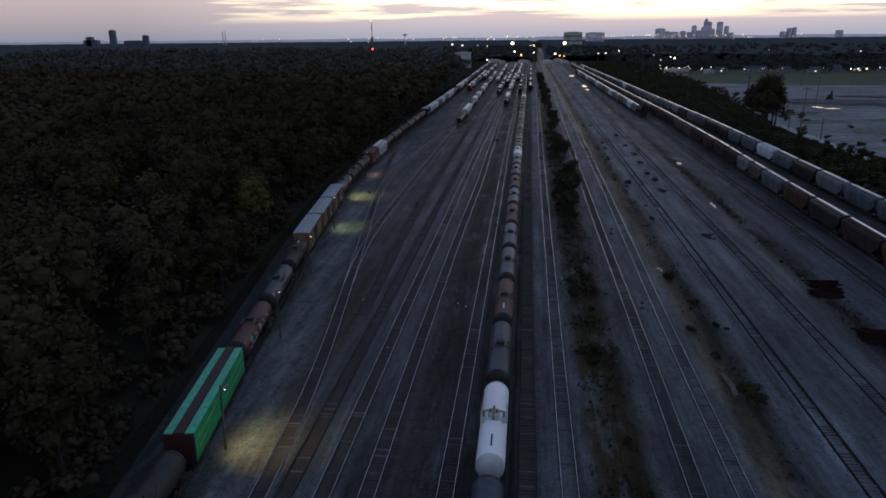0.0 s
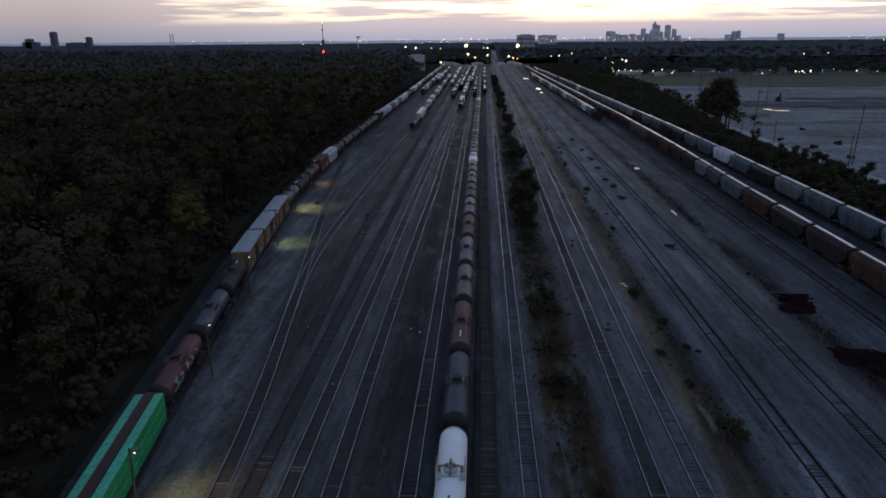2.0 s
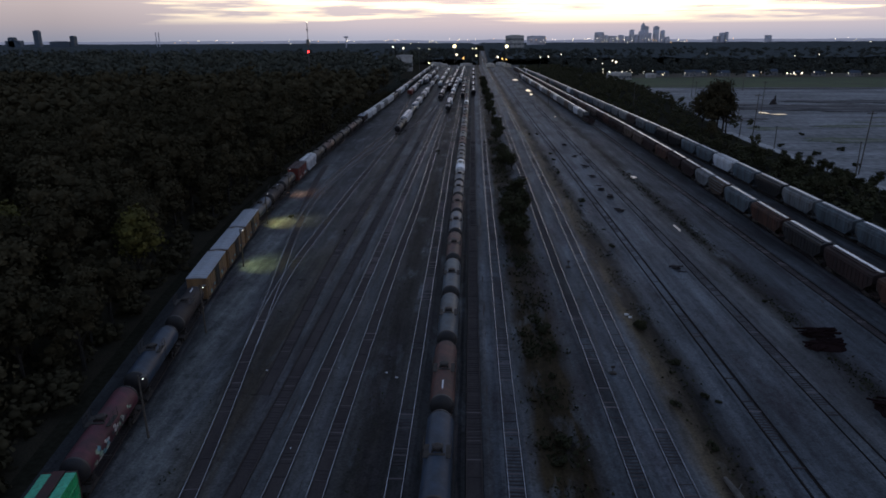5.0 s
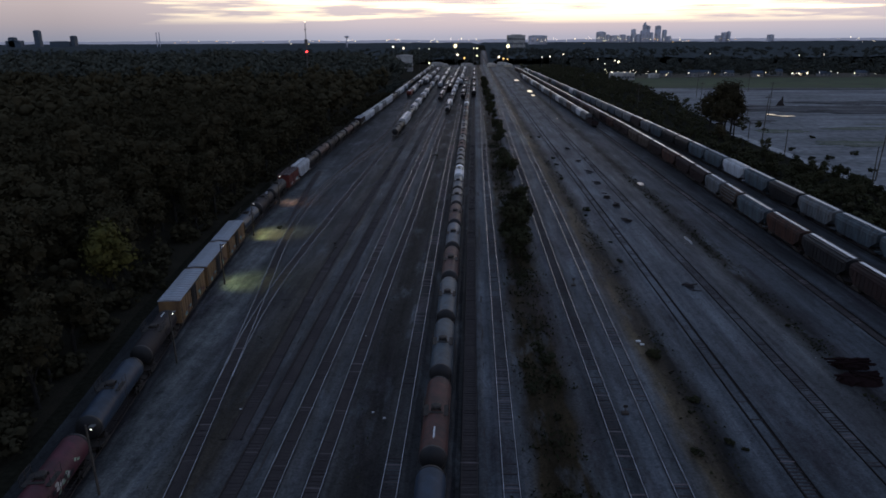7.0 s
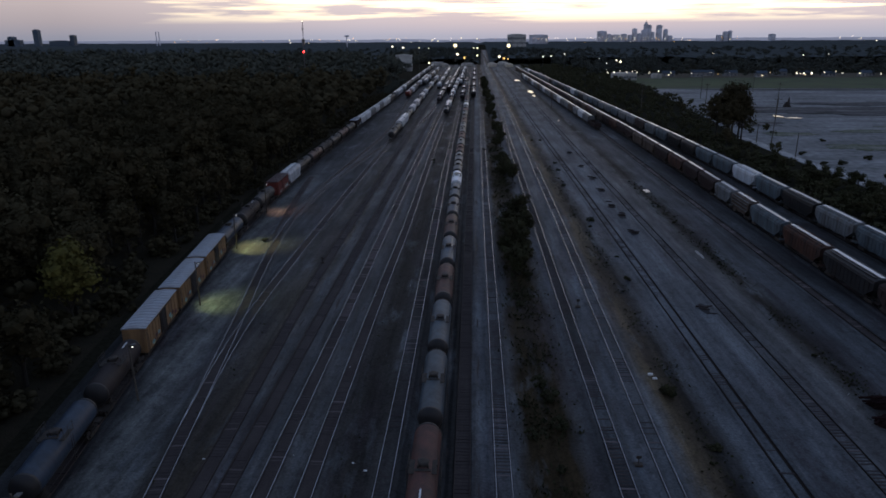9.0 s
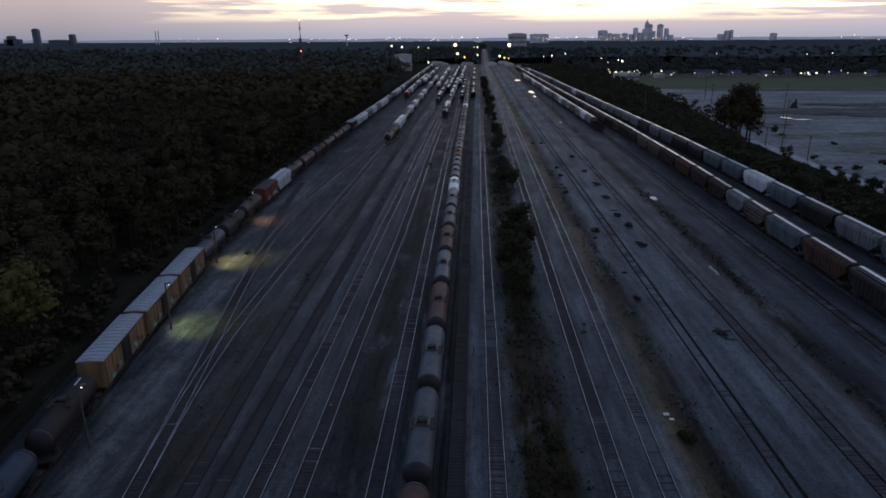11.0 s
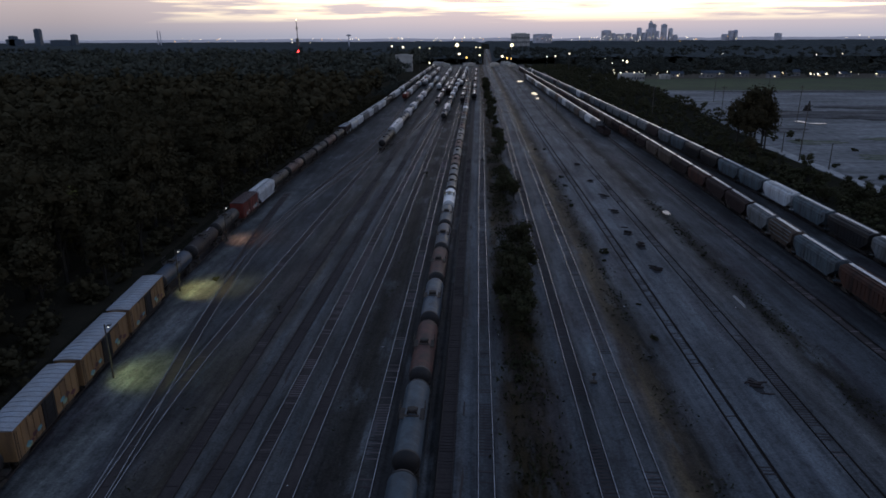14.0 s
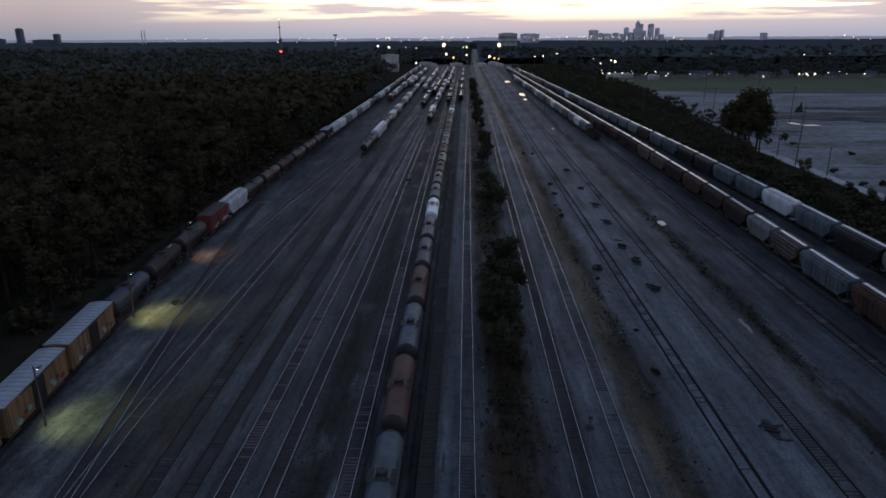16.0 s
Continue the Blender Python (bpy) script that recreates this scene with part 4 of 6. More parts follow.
order = "slate slate white slate rust grey grey rust blue rust slate grey white grey blue rust grey rust slate grey rust black grey rust slate white grey rust rust grey black slate rust grey rust slate grey grey rust black".split()
for k, c in enumerate(order):
    y = 57.0 + 16.55 * (k - 2)
    kw = {"mark": M["bar_dark"]} if k == 2 else ({"mark": M["bar"]} if k in (1, 4) else {})
    tank(c, on_line(centre_x, y, 16.5), k < 16, **kw)

# mixed freight on the curving track
HOP = {"pale": ("h_pale", "pale grey covered hopper with dark roof stripes"), "grey": ("h_grey", "grey covered hopper with stained sides"), "tan": ("h_tan", "rusty tan covered hopper with pale roof walkway"),
       "brown": ("h_brown", "dark brown covered hopper with pale roof walkway"), "buff": ("h_buff", "buff covered hopper streaked with rust"), "red": ("h_red", "red covered hopper with graffiti"), "dark": ("h_dark", "black covered hopper with dull roof"), "blue": ("h_blue", "blue grey covered hopper with stained sides")}


def hopper(colour, m, near=True, **kw):
    mat, label = HOP[colour]
    place(("hop", colour, near, str(kw)), lambda: hopper_car(M[mat], label, near, **kw), m)


# the train stands where it was a third of the way through; ends of the cars along y
def span(y0, y1):
    return on_line(left_x, (y0 + y1) / 2, y1 - y0)


hopper("dark", span(-18.5, -1.5), True, pitch=16.8, walk=None)
hopper("grey", span(-1.5, 15.4), True, pitch=16.8)
hopper("pale", span(15.4, 32.3), True, pitch=16.8, walk="bar_dark", hatches=True)
tank("black", span(32.3, 49.3), True, pitch=16.9, mark=M["bar"])
gp = span(49.3, 69.4)
lc = lumber_car("maroon centre-beam flatcar loaded with green wrapped lumber", 20.0)
lc.matrix_world = gp
bm = bmesh.new()
soft_box(bm, 0, 0, 0, 0.94, 4.6, 1.02, 0.05)
for yy in (0.9, 2.3, 3.65):
    box(bm, -0.012, yy, -0.0, 0.952, yy + 0.06, 1.035)
wrap_proto = tagged(part("wrapped_lumber_pack", bm, M["wrap"]), "green plastic wrapped lumber bundle stacked on the flatcar", "lumber bundle", "wrapped lumber bundles")
bm = bmesh.new()
soft_box(bm, 0, 0, 0, 0.94, 4.6, 1.02, 0.05)
top_proto = tagged(part("wrapped_lumber_pack", bm, M["wrap"]), "green plastic wrapped lumber bundle with glossy top", "lumber bundle", "wrapped lumber bundles")
bm = bmesh.new()
box(bm, 0.02, 0.02, 1.02, 0.92, 4.58, 1.03)
part("wrap_top_sheet", bm, M["wrap_top"], top_proto)
first = {0: True, 1: True}
for s in (-1, 1):
    for i in range(4):
        for j in range(3):
            m = gp @ pose(0.51 if s > 0 else -1.45, -9.26 + i * 4.64, 1.26 + j * 1.03)
            src = top_proto if j == 2 else wrap_proto
            if first[j == 2]:
                src.matrix_world = m
                first[j == 2] = False
            else:
                copy_thing(src, m)
tank("red", span(69.4, 85.8), True, pitch=16.3, graffiti=True)
tank("slate", span(85.8, 102.0), True, pitch=16.1)
tank("umber", span(102.0, 116.6), True, pitch=14.5, mark=M["bar"], mark_at=0.5)
for i in range(3):
    place("boxcar", lambda: boxcar(M["box_yellow"], "faded yellow boxcar with ribbed roof and dark door"), span(116.6 + 15.05 * i, 131.65 + 15.05 * i))
for y, c in ((161.8, "slate"), (177.5, "umber"), (193.1, "black")):
    tank(c, span(y, y + 15.7), True, pitch=15.6, mark=M["bar"] if c == "umber" else None, mark_at=0.5)
red_car = boxcar(M["h_red"], "short red freight car with dull roof and pale graffiti", 13.0, "h_maroon", False)
red_car.matrix_world = span(208.9, 221.9)
hopper("pale", span(221.9, 238.0), True, pitch=16.2)
y = 238.0
for c in ("black", "rust", "umber", "black", "rust", "black"):
    tank(c, span(y, y + 17.8), True, pitch=17.7)
    y += 17.85
end_car = boxcar(M["h_brown"], "brown boxcar with dull grey roof", 13.5, "box_roof", False)
end_car.matrix_world = span(y, y + 13.6)
y += 13.7 + 8
for k in range(40):
    c = ("pale pale grey pale grey pale pale dark pale grey".split())[k % 10] if k < 14 else ("grey dark pale grey dark".split())[k % 5]
    if k % 9 == 8:
        tank("black", on_line(left_x, y, 16), False, pitch=16.2)
    else:
        hopper(c, on_line(left_x, y, 16), False, pitch=16.3)
    y += 16.4

# covered hoppers on the far side
n_x = lambda y: float(np.interp(y, [-20, 120, 180, 240, 330, 700, 1000], [66.8, 66.9, 67.2, 68.4, 68.4, 62, 57]))
o_x = lambda y: float(np.interp(y, [-20, 150, 230, 300, 700, 1000], [80.6, 80.6, 81.0, 80.6, 72, 64]))
m_x = lambda y: float(np.interp(y, [-20, 220, 340, 700, 1000], [59.8, 59.8, 60.5, 55, 52]))
y = 53.4
for c, ln in (("brown", 17.0), ("dark", 17.0), ("brown", 17.0), ("tan", 17.0), ("brown", 16.6), ("dark", 17.0), ("tan", 16.5), ("blue", 17.0), ("buff", 12.2), ("grey", 12.4), ("brown", 14.5), ("brown", 15.5), ("tan", 16.0), ("brown", 17.0), ("buff", 17.0), ("buff", 17.0)):
    kw = {"stripes": True} if ln == 12.2 else {}
    hopper(c, on_line(n_x, y + ln / 2, ln), True, pitch=round(ln - 0.05, 2), **kw)
    y += ln
y += 7.5
for k in range(40):
    c = "brown brown tan brown buff buff tan buff brown buff tan brown".split()[k % 12]
    hopper(c, on_line(n_x, y, 15), k < 5, pitch=15.0)
    y += 15.05
y = 78.0
for k in range(48):
    c = "grey blue grey grey blue blue grey dark blue pale blue blue dark dark blue grey brown grey".split()[k % 18]
    hopper(c, on_line(o_x, y, 16), k < 16, pitch=16.7, high=4.75)
    y += 16.8
g1 = gondola(M["h_brown"], "rusty dark gondola car at the end of a cut")
g1.matrix_world = on_line(m_x, 356, 16)
y = 372.5
for k in range(24):
    hopper("grey pale grey buff grey".split()[k % 5], on_line(m_x, y, 16), False, pitch=16.0)
    y += 16.1

# cuts of cars standing deep in the yard
for x0, y0, n, kinds in ((-28.2, 311, 26, "black tank,black tank,pale,pale,grey tank,grey tank,pale,grey tank"), (-40.3, 514, 14, "red,rust tank,pale,grey,grey"), (-16.9, 474, 14, "rust tank,dark,grey,rust tank"),
                         (-9.6, 401, 18, "slate tank,grey,pale,grey tank,rust tank"), (-2.4, 493, 13, "rust tank,dark,grey tank,rust tank"), (-37.0, 640, 18, "grey,pale,dark,rust tank"), (-22.6, 600, 20, "pale,grey,grey tank,dark"), (-13.4, 560, 22, "brown,grey,rust tank,dark"), (-6.0, 640, 18, "pale,grey tank,brown,grey"), (5.1, 513, 25, "dark,brown,rust tank,grey tank")):
    ks = kinds.split(",")
    for i in range(n):
        c = ks[i % len(ks)] if i < len(ks) else ks[(i * 3 + i // 4) % len(ks)]
        m = pose(x0 - 0.004 * (y0 + 16.4 * i - y0) * (1 if x0 < -20 else -1), y0 + 8 + 16.4 * i, 0.0)
        if "tank" in c:
            tank(c.split()[0], m, False)
        else:
            hopper(c, m, False, pitch=16.3)
track([(-26.6, 103), (-28.2, 115), (-29.2, 128), (-29.5, 145), (-29.4, 200), (-29.0, 260), (-28.4, 311), (-29.5, 800), (-30, 1000)], "track branching from the lead to a cut of tank cars", "rail", ties=(110, 160), sunk=0.8)

# ---- trees and scrub ----


def crown_arrays(rg, width, height, lumps, leaves, size, cores=1, core=0.78):
    """Lumpy crown: small deformed cores hidden under many leaf clumps. Returns vertices and faces."""
    V, F = [], []
    cs = []
    for i in range(lumps):
        a, r = rg.uniform(0, 6.283), width * 0.5 * math.sqrt(rg.random()) * 0.75
        z = height * rg.uniform(0.25, 0.85)
        k = 1.0 - 0.55 * abs(z / height - 0.45)
        cs.append((Vector((r * math.cos(a) * k, r * math.sin(a) * k, z)), width * rg.uniform(0.13, 0.27)))
    ico = bmesh.new()
    bmesh.ops.create_icosphere(ico, subdivisions=cores, radius=1)
    iv = [v.co.copy() for v in ico.verts]
    fi = [[v.index for v in f.verts] for f in ico.faces]
    ico.free()
    for c, r in cs:
        o = len(V)
        V += [tuple(c + Vector((p.x, p.y, p.z * 0.85)) * r * core * rg.uniform(0.8, 1.1)) for p in iv]
        F += [[o + i for i in f] for f in fi]
    for i in range(leaves):
        c, r = rg.choice(cs)
        d = Vector((rg.gauss(0, 1), rg.gauss(0, 1), rg.gauss(0.25, 1))).normalized()
        p = c + Vector((d.x, d.y, d.z * 0.85)) * r * rg.uniform(0.65, 1.3 if width > 3 else 1.02)
        u = Vector((rg.gauss(0, 1), rg.gauss(0, 1), rg.gauss(0, 0.6)))
        u = (u - d * u.dot(d) * 0.4).normalized()
        w = d.cross(u)
        w = w.normalized() if w.length > 0.01 else Vector((0, 0, 1))
        s = size * rg.uniform(0.6, 1.4)
        o = len(V)
        V += [tuple(p - u * s), tuple(p + w * s * 0.7), tuple(p + u * s - d * s * 0.3), tuple(p - w * s * 0.7)]
        F.append([o, o + 1, o + 2, o + 3])
    return V, F


def tree(rg, width, height, trunk, lumps, leaves, size, mat, name, label, cat, group):
    ob = tagged(new(name), label, cat, group)
    bm = bmesh.new()
    rod(bm, (0, 0, -0.2), (0.15, 0.1, trunk + height * 0.3), 0.035 * width + 0.05, 7, 0.02 * width)
    for i in range(4):
        a = i * 1.57 + rg.uniform(0, 1)
        rod(bm, (0.1, 0.05, trunk * 0.8 + i * 0.2), (width * 0.28 * math.cos(a), width * 0.28 * math.sin(a), trunk + height * rg.uniform(0.3, 0.55)), 0.018 * width + 0.02, 5, 0.01)
    part("trunk", bm, M["bark"], ob)
    V, F = crown_arrays(rg, width, height, lumps, leaves, size, 1, 0.58 if width > 3 else 0.7)
    me = bpy.data.meshes.new("crown")
    me.from_pydata([(x, y, z + trunk) for x, y, z in V], [], F)
    me.materials.append(mat)
    c = new("crown", me)
    c.parent = ob
    return ob


tr = random.Random(11)
PARKED = pose(0, 0, 0)
edge_trees = [tree(tr, w, h, t, 22, 1450, 0.31, M["leaf"], "tree", "tall leafy broadleaf tree in the dark woods", "tree", "woodland trees") for w, h, t in ((8.5, 10, 4.5), (10, 11, 5), (7, 11, 5), (11, 10, 4), (9, 12, 5.5))]
yellow = tree(tr, 8.0, 9.0, 3.5, 22, 1450, 0.32, M["leaf_yellow"], "tree", "tree with yellowing leaves at the woodland edge", "tree", "woodland trees")
shrubs = [tree(tr, w, h, t, 14, 760, 0.21, M["bush"], "shrub", "dark leafy shrub growing beside the tracks", "shrub", "trackside shrubs") for w, h, t in ((4.2, 4.0, 0.9), (5.2, 5.4, 1.4), (3.2, 2.6, 0.4), (6.0, 6.4, 1.6))]
tufts = [tree(tr, w, h, 0.02, 9, 420, 0.09, M["weed"], "weed_clump", "low dark weed clump on the gravel", "weeds", "weed clumps") for w, h in ((1.8, 0.7), (1.3, 0.5), (2.6, 1.0))]
used = set()


def plant(src, x, y, s=1.0, z=-0.05):
    m = pose(x, y, z, 0, 0, tr.uniform(0, 360))
    if src.name not in used:
        used.add(src.name)
        src.matrix_world = m @ Matrix.Diagonal((s, s, s, 1))
        return src
    o = copy_thing(src, m)
    o.scale = (s, s, s * tr.uniform(0.9, 1.1))
    return o


# woodland edge beside the freight train, single trees
count = 0
grid = []
for i in range(9000):
    y = tr.uniform(5, 330)
    x = left_x(y) - 9.5 - tr.random() ** 1.3 * 78
    if (x + 51) ** 2 + (y - 122) ** 2 > 90 and all((x - a) ** 2 + (y - b) ** 2 > 34 for a, b in grid):
        grid.append((x, y))
    if len(grid) >= 270:
        break
for x, y in grid:
    near_edge = x > left_x(y) - 16
    plant(tr.choice(edge_trees), x, y, tr.uniform(0.75, 0.95) if near_edge else tr.uniform(0.9, 1.35))
for x, y, s in ((-52.0, 125.0, 1.1), (-71.5, 121, 1.25), (-64, 112, 1.15), (-79, 117, 1.2), (-67, 176, 1.25), (-82, 150, 1.1)):
    plant(yellow, x, y, s)

# woods further off: many crowns joined
stuff_rng = random.Random(5)
protos = [crown_arrays(stuff_rng, 10, 9.5, 7, 60, 0.8, 1, 0.6) for i in range(6)]
protos = [(np.array(v), np.array([f for f in F if len(f) == 3]), np.array([f for f in F if len(f) == 4])) for v, F in protos]


def woods(name, spots, label, mat):
    VS, TS, QS, o = [], [], [], 0
    for x, y, z, s in spots:
        v, t, q = stuff_rng.choice(protos)
        a = stuff_rng.uniform(0, 6.28)
        R = np.array([[math.cos(a), -math.sin(a), 0], [math.sin(a), math.cos(a), 0], [0, 0, 1]])
        VS.append(v @ R.T * s + np.array([x, y, z]))
        TS.append(t + o)
        QS.append(q + o)
        o += len(v)
    V, T, Q = np.concatenate(VS), np.concatenate(TS), np.concatenate(QS)
    me = bpy.data.meshes.new(name)
    me.from_pydata(V.tolist(), [], T.tolist() + Q.tolist())
    me.polygons.foreach_set("use_smooth", [True] * len(me.polygons))
    me.materials.append(mat)
    return tagged(new(name, me), label, "woods", kind="stuff")


spots = []
for i in range(60000):
    y = 10 + 1150 * stuff_rng.random() ** 1.15
    x = left_x(y) - 11 - stuff_rng.random() * (70 + y * 0.95)
    if y < 335 and x > left_x(y) - 92:
        continue
    if stuff_rng.random() > min(1.0, 260 / (y + 60)) * 0.48:
        continue
    spots.append((x, y, stuff_rng.uniform(1.0, 6.0), stuff_rng.uniform(0.9, 1.5) * (1 + y / 2200)))
    if len(spots) > 3700:
        break
for i in range(520):
    y = stuff_rng.uniform(0, 700)
    spots.append((left_x(y) - 8.6 - abs(stuff_rng.gauss(0, 5)), y, -1.2, stuff_rng.uniform(0.3, 0.55)))
for i in range(420):
    y = stuff_rng.uniform(-10, 330)
    spots.append((left_x(y) - 14 - 78 * stuff_rng.random(), y, stuff_rng.uniform(-1, 2.5), stuff_rng.uniform(0.7, 1.0)))
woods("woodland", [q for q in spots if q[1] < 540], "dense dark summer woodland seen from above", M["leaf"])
# crowns past 540 m take the leaf colour lightened for haze
woods("far_woodland", [q for q in spots if q[1] >= 540], "woodland beyond the near trees, paled with painted haze", M["leaf_pale"])
# floor of the woods
tagged(sheet("woodland_floor", [(y, -1250, left_x(y) - 7.5) for y in [-60 + 30 * i for i in range(42)]], M["litterfall"], -0.02), "dark leaf-littered woodland floor", "soil")

# scrub belt behind the hopper trains, and trees beyond
spots = []
for i in range(1000):
    y = 110 + 890 * stuff_rng.random()
    x = o_x(y) + 6.5 + stuff_rng.random() * (20 if y < 330 else 36 + 0.04 * y)
    big = 0.3 + 0.22 * min(1, max(0, (y - 350) / 400)) + 0.16 * stuff_rng.random()
    spots.append((x, y, -0.6, big))
woods("scrub_belt", spots, "dark belt of bushes along the tracks", M["bush"])
for x, y, s in ((106.5, 317, 1.4), (110, 323, 1.25), (104, 312, 0.95), (98.5, 296, 0.55), (109.6, 315, 1.2), (103.0, 321, 1.1), (112.5, 319, 0.9)):
    plant(edge_trees[1], x, y, s)
for i in range(46):
    y = tr.uniform(110, 300)
    plant(tr.choice(shrubs), tr.uniform(88, 109), y, tr.uniform(0.5, 0.9))

for i in range(44):
    plant(shrubs[tr.choice((0, 2, 2))], tr.uniform(92, 115), tr.uniform(160, 238), tr.uniform(0.75, 1.05))

# shrubs in the strip between the tracks
for i in range(24):
    plant(tr.choice(shrubs), tr.uniform(10.6, 15.6), tr.uniform(151, 190), tr.uniform(0.6, 1.0))
for i in range(14):
    plant(tr.choice(shrubs), tr.uniform(12.6, 16.6), tr.uniform(234, 264), tr.uniform(0.65, 0.95))
for i in range(64):
    plant(tr.choice(shrubs), tr.uniform(12.6, 16.4), tr.uniform(285, 700), tr.uniform(0.6, 0.95))
for i in range(22):
    plant(tr.choice(tufts), tr.uniform(10.2, 14.2), tr.uniform(46, 228), tr.uniform(0.5, 1.3))
for x, y, s in ((27.3, 110.5, 1.7), (29.0, 99.6, 0.9), (30.0, 91.0, 0.9), (31.2, 89.8, 0.6), (30.3, 184.5, 0.7), (31.0, 189.5, 0.9), (31.8, 163, 0.6), (31.0, 150, 0.6), (29.7, 227.4, 0.8), (30.4, 233, 0.6), (29.8, 238, 0.5), (31.2, 250.5, 0.7), (31.6, 262.6, 0.7), (28.0, 314.7, 0.8), (31.5, 314.7, 0.8), (-38.6, 172.0, 0.6), (-9.0, 268, 0.7), (-8.6, 264, 0.5)):
    plant(tr.choice(tufts), x, y, s)
for x, y, s in ((28.1, 69.2, 0.8), (29.0, 68.4, 0.6), (27.3, 110.3, 0.45)):
    plant(shrubs[2], x, y, s)
for i in range(4):
    y = tr.uniform(60, 230)
    plant(tr.choice(tufts), 28.2 + tr.gauss(0, 0.7), y, tr.uniform(0.3, 0.7))
for i in range(8):
    y = tr.uniform(70, 230)
    plant(tr.choice(tufts), 50.3 + tr.gauss(0, 0.8), y, tr.uniform(0.25, 0.5))

# low weeds, too many to count
WV, WF = [], []
wr = random.Random(77)
for x0, sd, y0, y1, n, hgt in ((12.3, 1.7, 40, 330, 11000, 0.28), (28.6, 1.1, 50, 260, 2600, 0.16), (50.3, 0.9, 60, 235, 2600, 0.18), (-8.3, 0.9, 60, 280, 300, 0.12), (-26.2, 0.6, 70, 130, 150, 0.15)):
    for i in range(n):
        y = wr.uniform(y0, y1)
        if noise.noise((x0, y * 0.16, 4.0)) + noise.noise((x0, y * 0.6, 1.0)) * 0.6 < wr.uniform(-0.5, 0.5):
            continue
        x = x0 + wr.gauss(0, sd)
        a, s, hh = wr.uniform(0, 6.28), wr.uniform(0.05, 0.18), hgt * wr.uniform(0.3, 1.5)
        dx, dy = s * math.cos(a), s * math.sin(a)
        ox, oy = wr.gauss(0, 0.15), wr.gauss(0, 0.15)
        o = len(WV)
        WV += [(x - dx, y - dy, 0.0), (x + dx, y + dy, 0.0), (x + dx * 0.6 + ox, y + dy * 0.6 + oy, hh), (x - dx * 0.7 + ox, y - dy * 0.7 + oy, hh * 0.8)]
        WF.append((o, o + 1, o + 2, o + 3))
wm = bpy.data.meshes.new("weeds")
wm.from_pydata(WV, [], WF)
wm.materials.append(M["weed"])
tagged(new("weeds", wm), "low straggling weeds along the tracks", "weeds", kind="stuff")

# far woods to the horizon: uneven canopy, parted by the main line
def line_x(y):
    return float(np.interp(y, [1000, 1500, 2300], [24, 29, 40]))


tagged(sheet("main_line_gravel", [(y, line_x(y) - 8, line_x(y) + 8) for y in range(1090, 2310, 40)], M["bed"], -0.01), "gravel bed of the main line running to the horizon", "ground")
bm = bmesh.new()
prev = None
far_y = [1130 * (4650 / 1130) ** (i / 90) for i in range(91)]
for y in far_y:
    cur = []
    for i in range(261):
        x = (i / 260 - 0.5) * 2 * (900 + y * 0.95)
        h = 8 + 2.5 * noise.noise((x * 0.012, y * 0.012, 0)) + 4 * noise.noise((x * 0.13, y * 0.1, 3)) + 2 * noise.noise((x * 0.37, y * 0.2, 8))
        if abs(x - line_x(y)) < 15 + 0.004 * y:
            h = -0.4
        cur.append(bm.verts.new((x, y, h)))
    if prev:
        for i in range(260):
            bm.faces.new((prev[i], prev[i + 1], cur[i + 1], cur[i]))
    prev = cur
tagged(part("far_woods", bm, M["woods"]), "woods stretching to the horizon, haze painted in", "woods", kind="stuff")
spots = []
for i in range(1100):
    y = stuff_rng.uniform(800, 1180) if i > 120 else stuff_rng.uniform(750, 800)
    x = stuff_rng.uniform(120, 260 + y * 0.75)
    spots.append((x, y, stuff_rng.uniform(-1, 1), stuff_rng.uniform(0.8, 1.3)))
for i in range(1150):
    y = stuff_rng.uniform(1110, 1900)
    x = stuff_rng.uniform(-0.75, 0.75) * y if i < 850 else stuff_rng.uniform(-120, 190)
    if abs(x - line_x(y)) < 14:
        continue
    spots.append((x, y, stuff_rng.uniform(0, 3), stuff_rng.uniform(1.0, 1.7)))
woods("neighbourhood_trees", spots, "haze-paled belt of trees beyond the cleared site", M["leaf_far"])
# added low band behind everything, its glow stands in for haze
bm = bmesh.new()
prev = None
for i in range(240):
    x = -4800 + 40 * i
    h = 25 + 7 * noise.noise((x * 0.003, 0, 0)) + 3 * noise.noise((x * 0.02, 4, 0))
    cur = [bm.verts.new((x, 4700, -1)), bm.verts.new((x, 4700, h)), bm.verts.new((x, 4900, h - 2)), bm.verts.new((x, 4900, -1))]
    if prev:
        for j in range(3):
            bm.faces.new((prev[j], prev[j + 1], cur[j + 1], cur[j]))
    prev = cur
tagged(part("backdrop", bm, M["haze"]), "low glowing band painted as horizon haze", "backdrop", kind="structure")

# ---- posts, towers, far buildings and lights ----


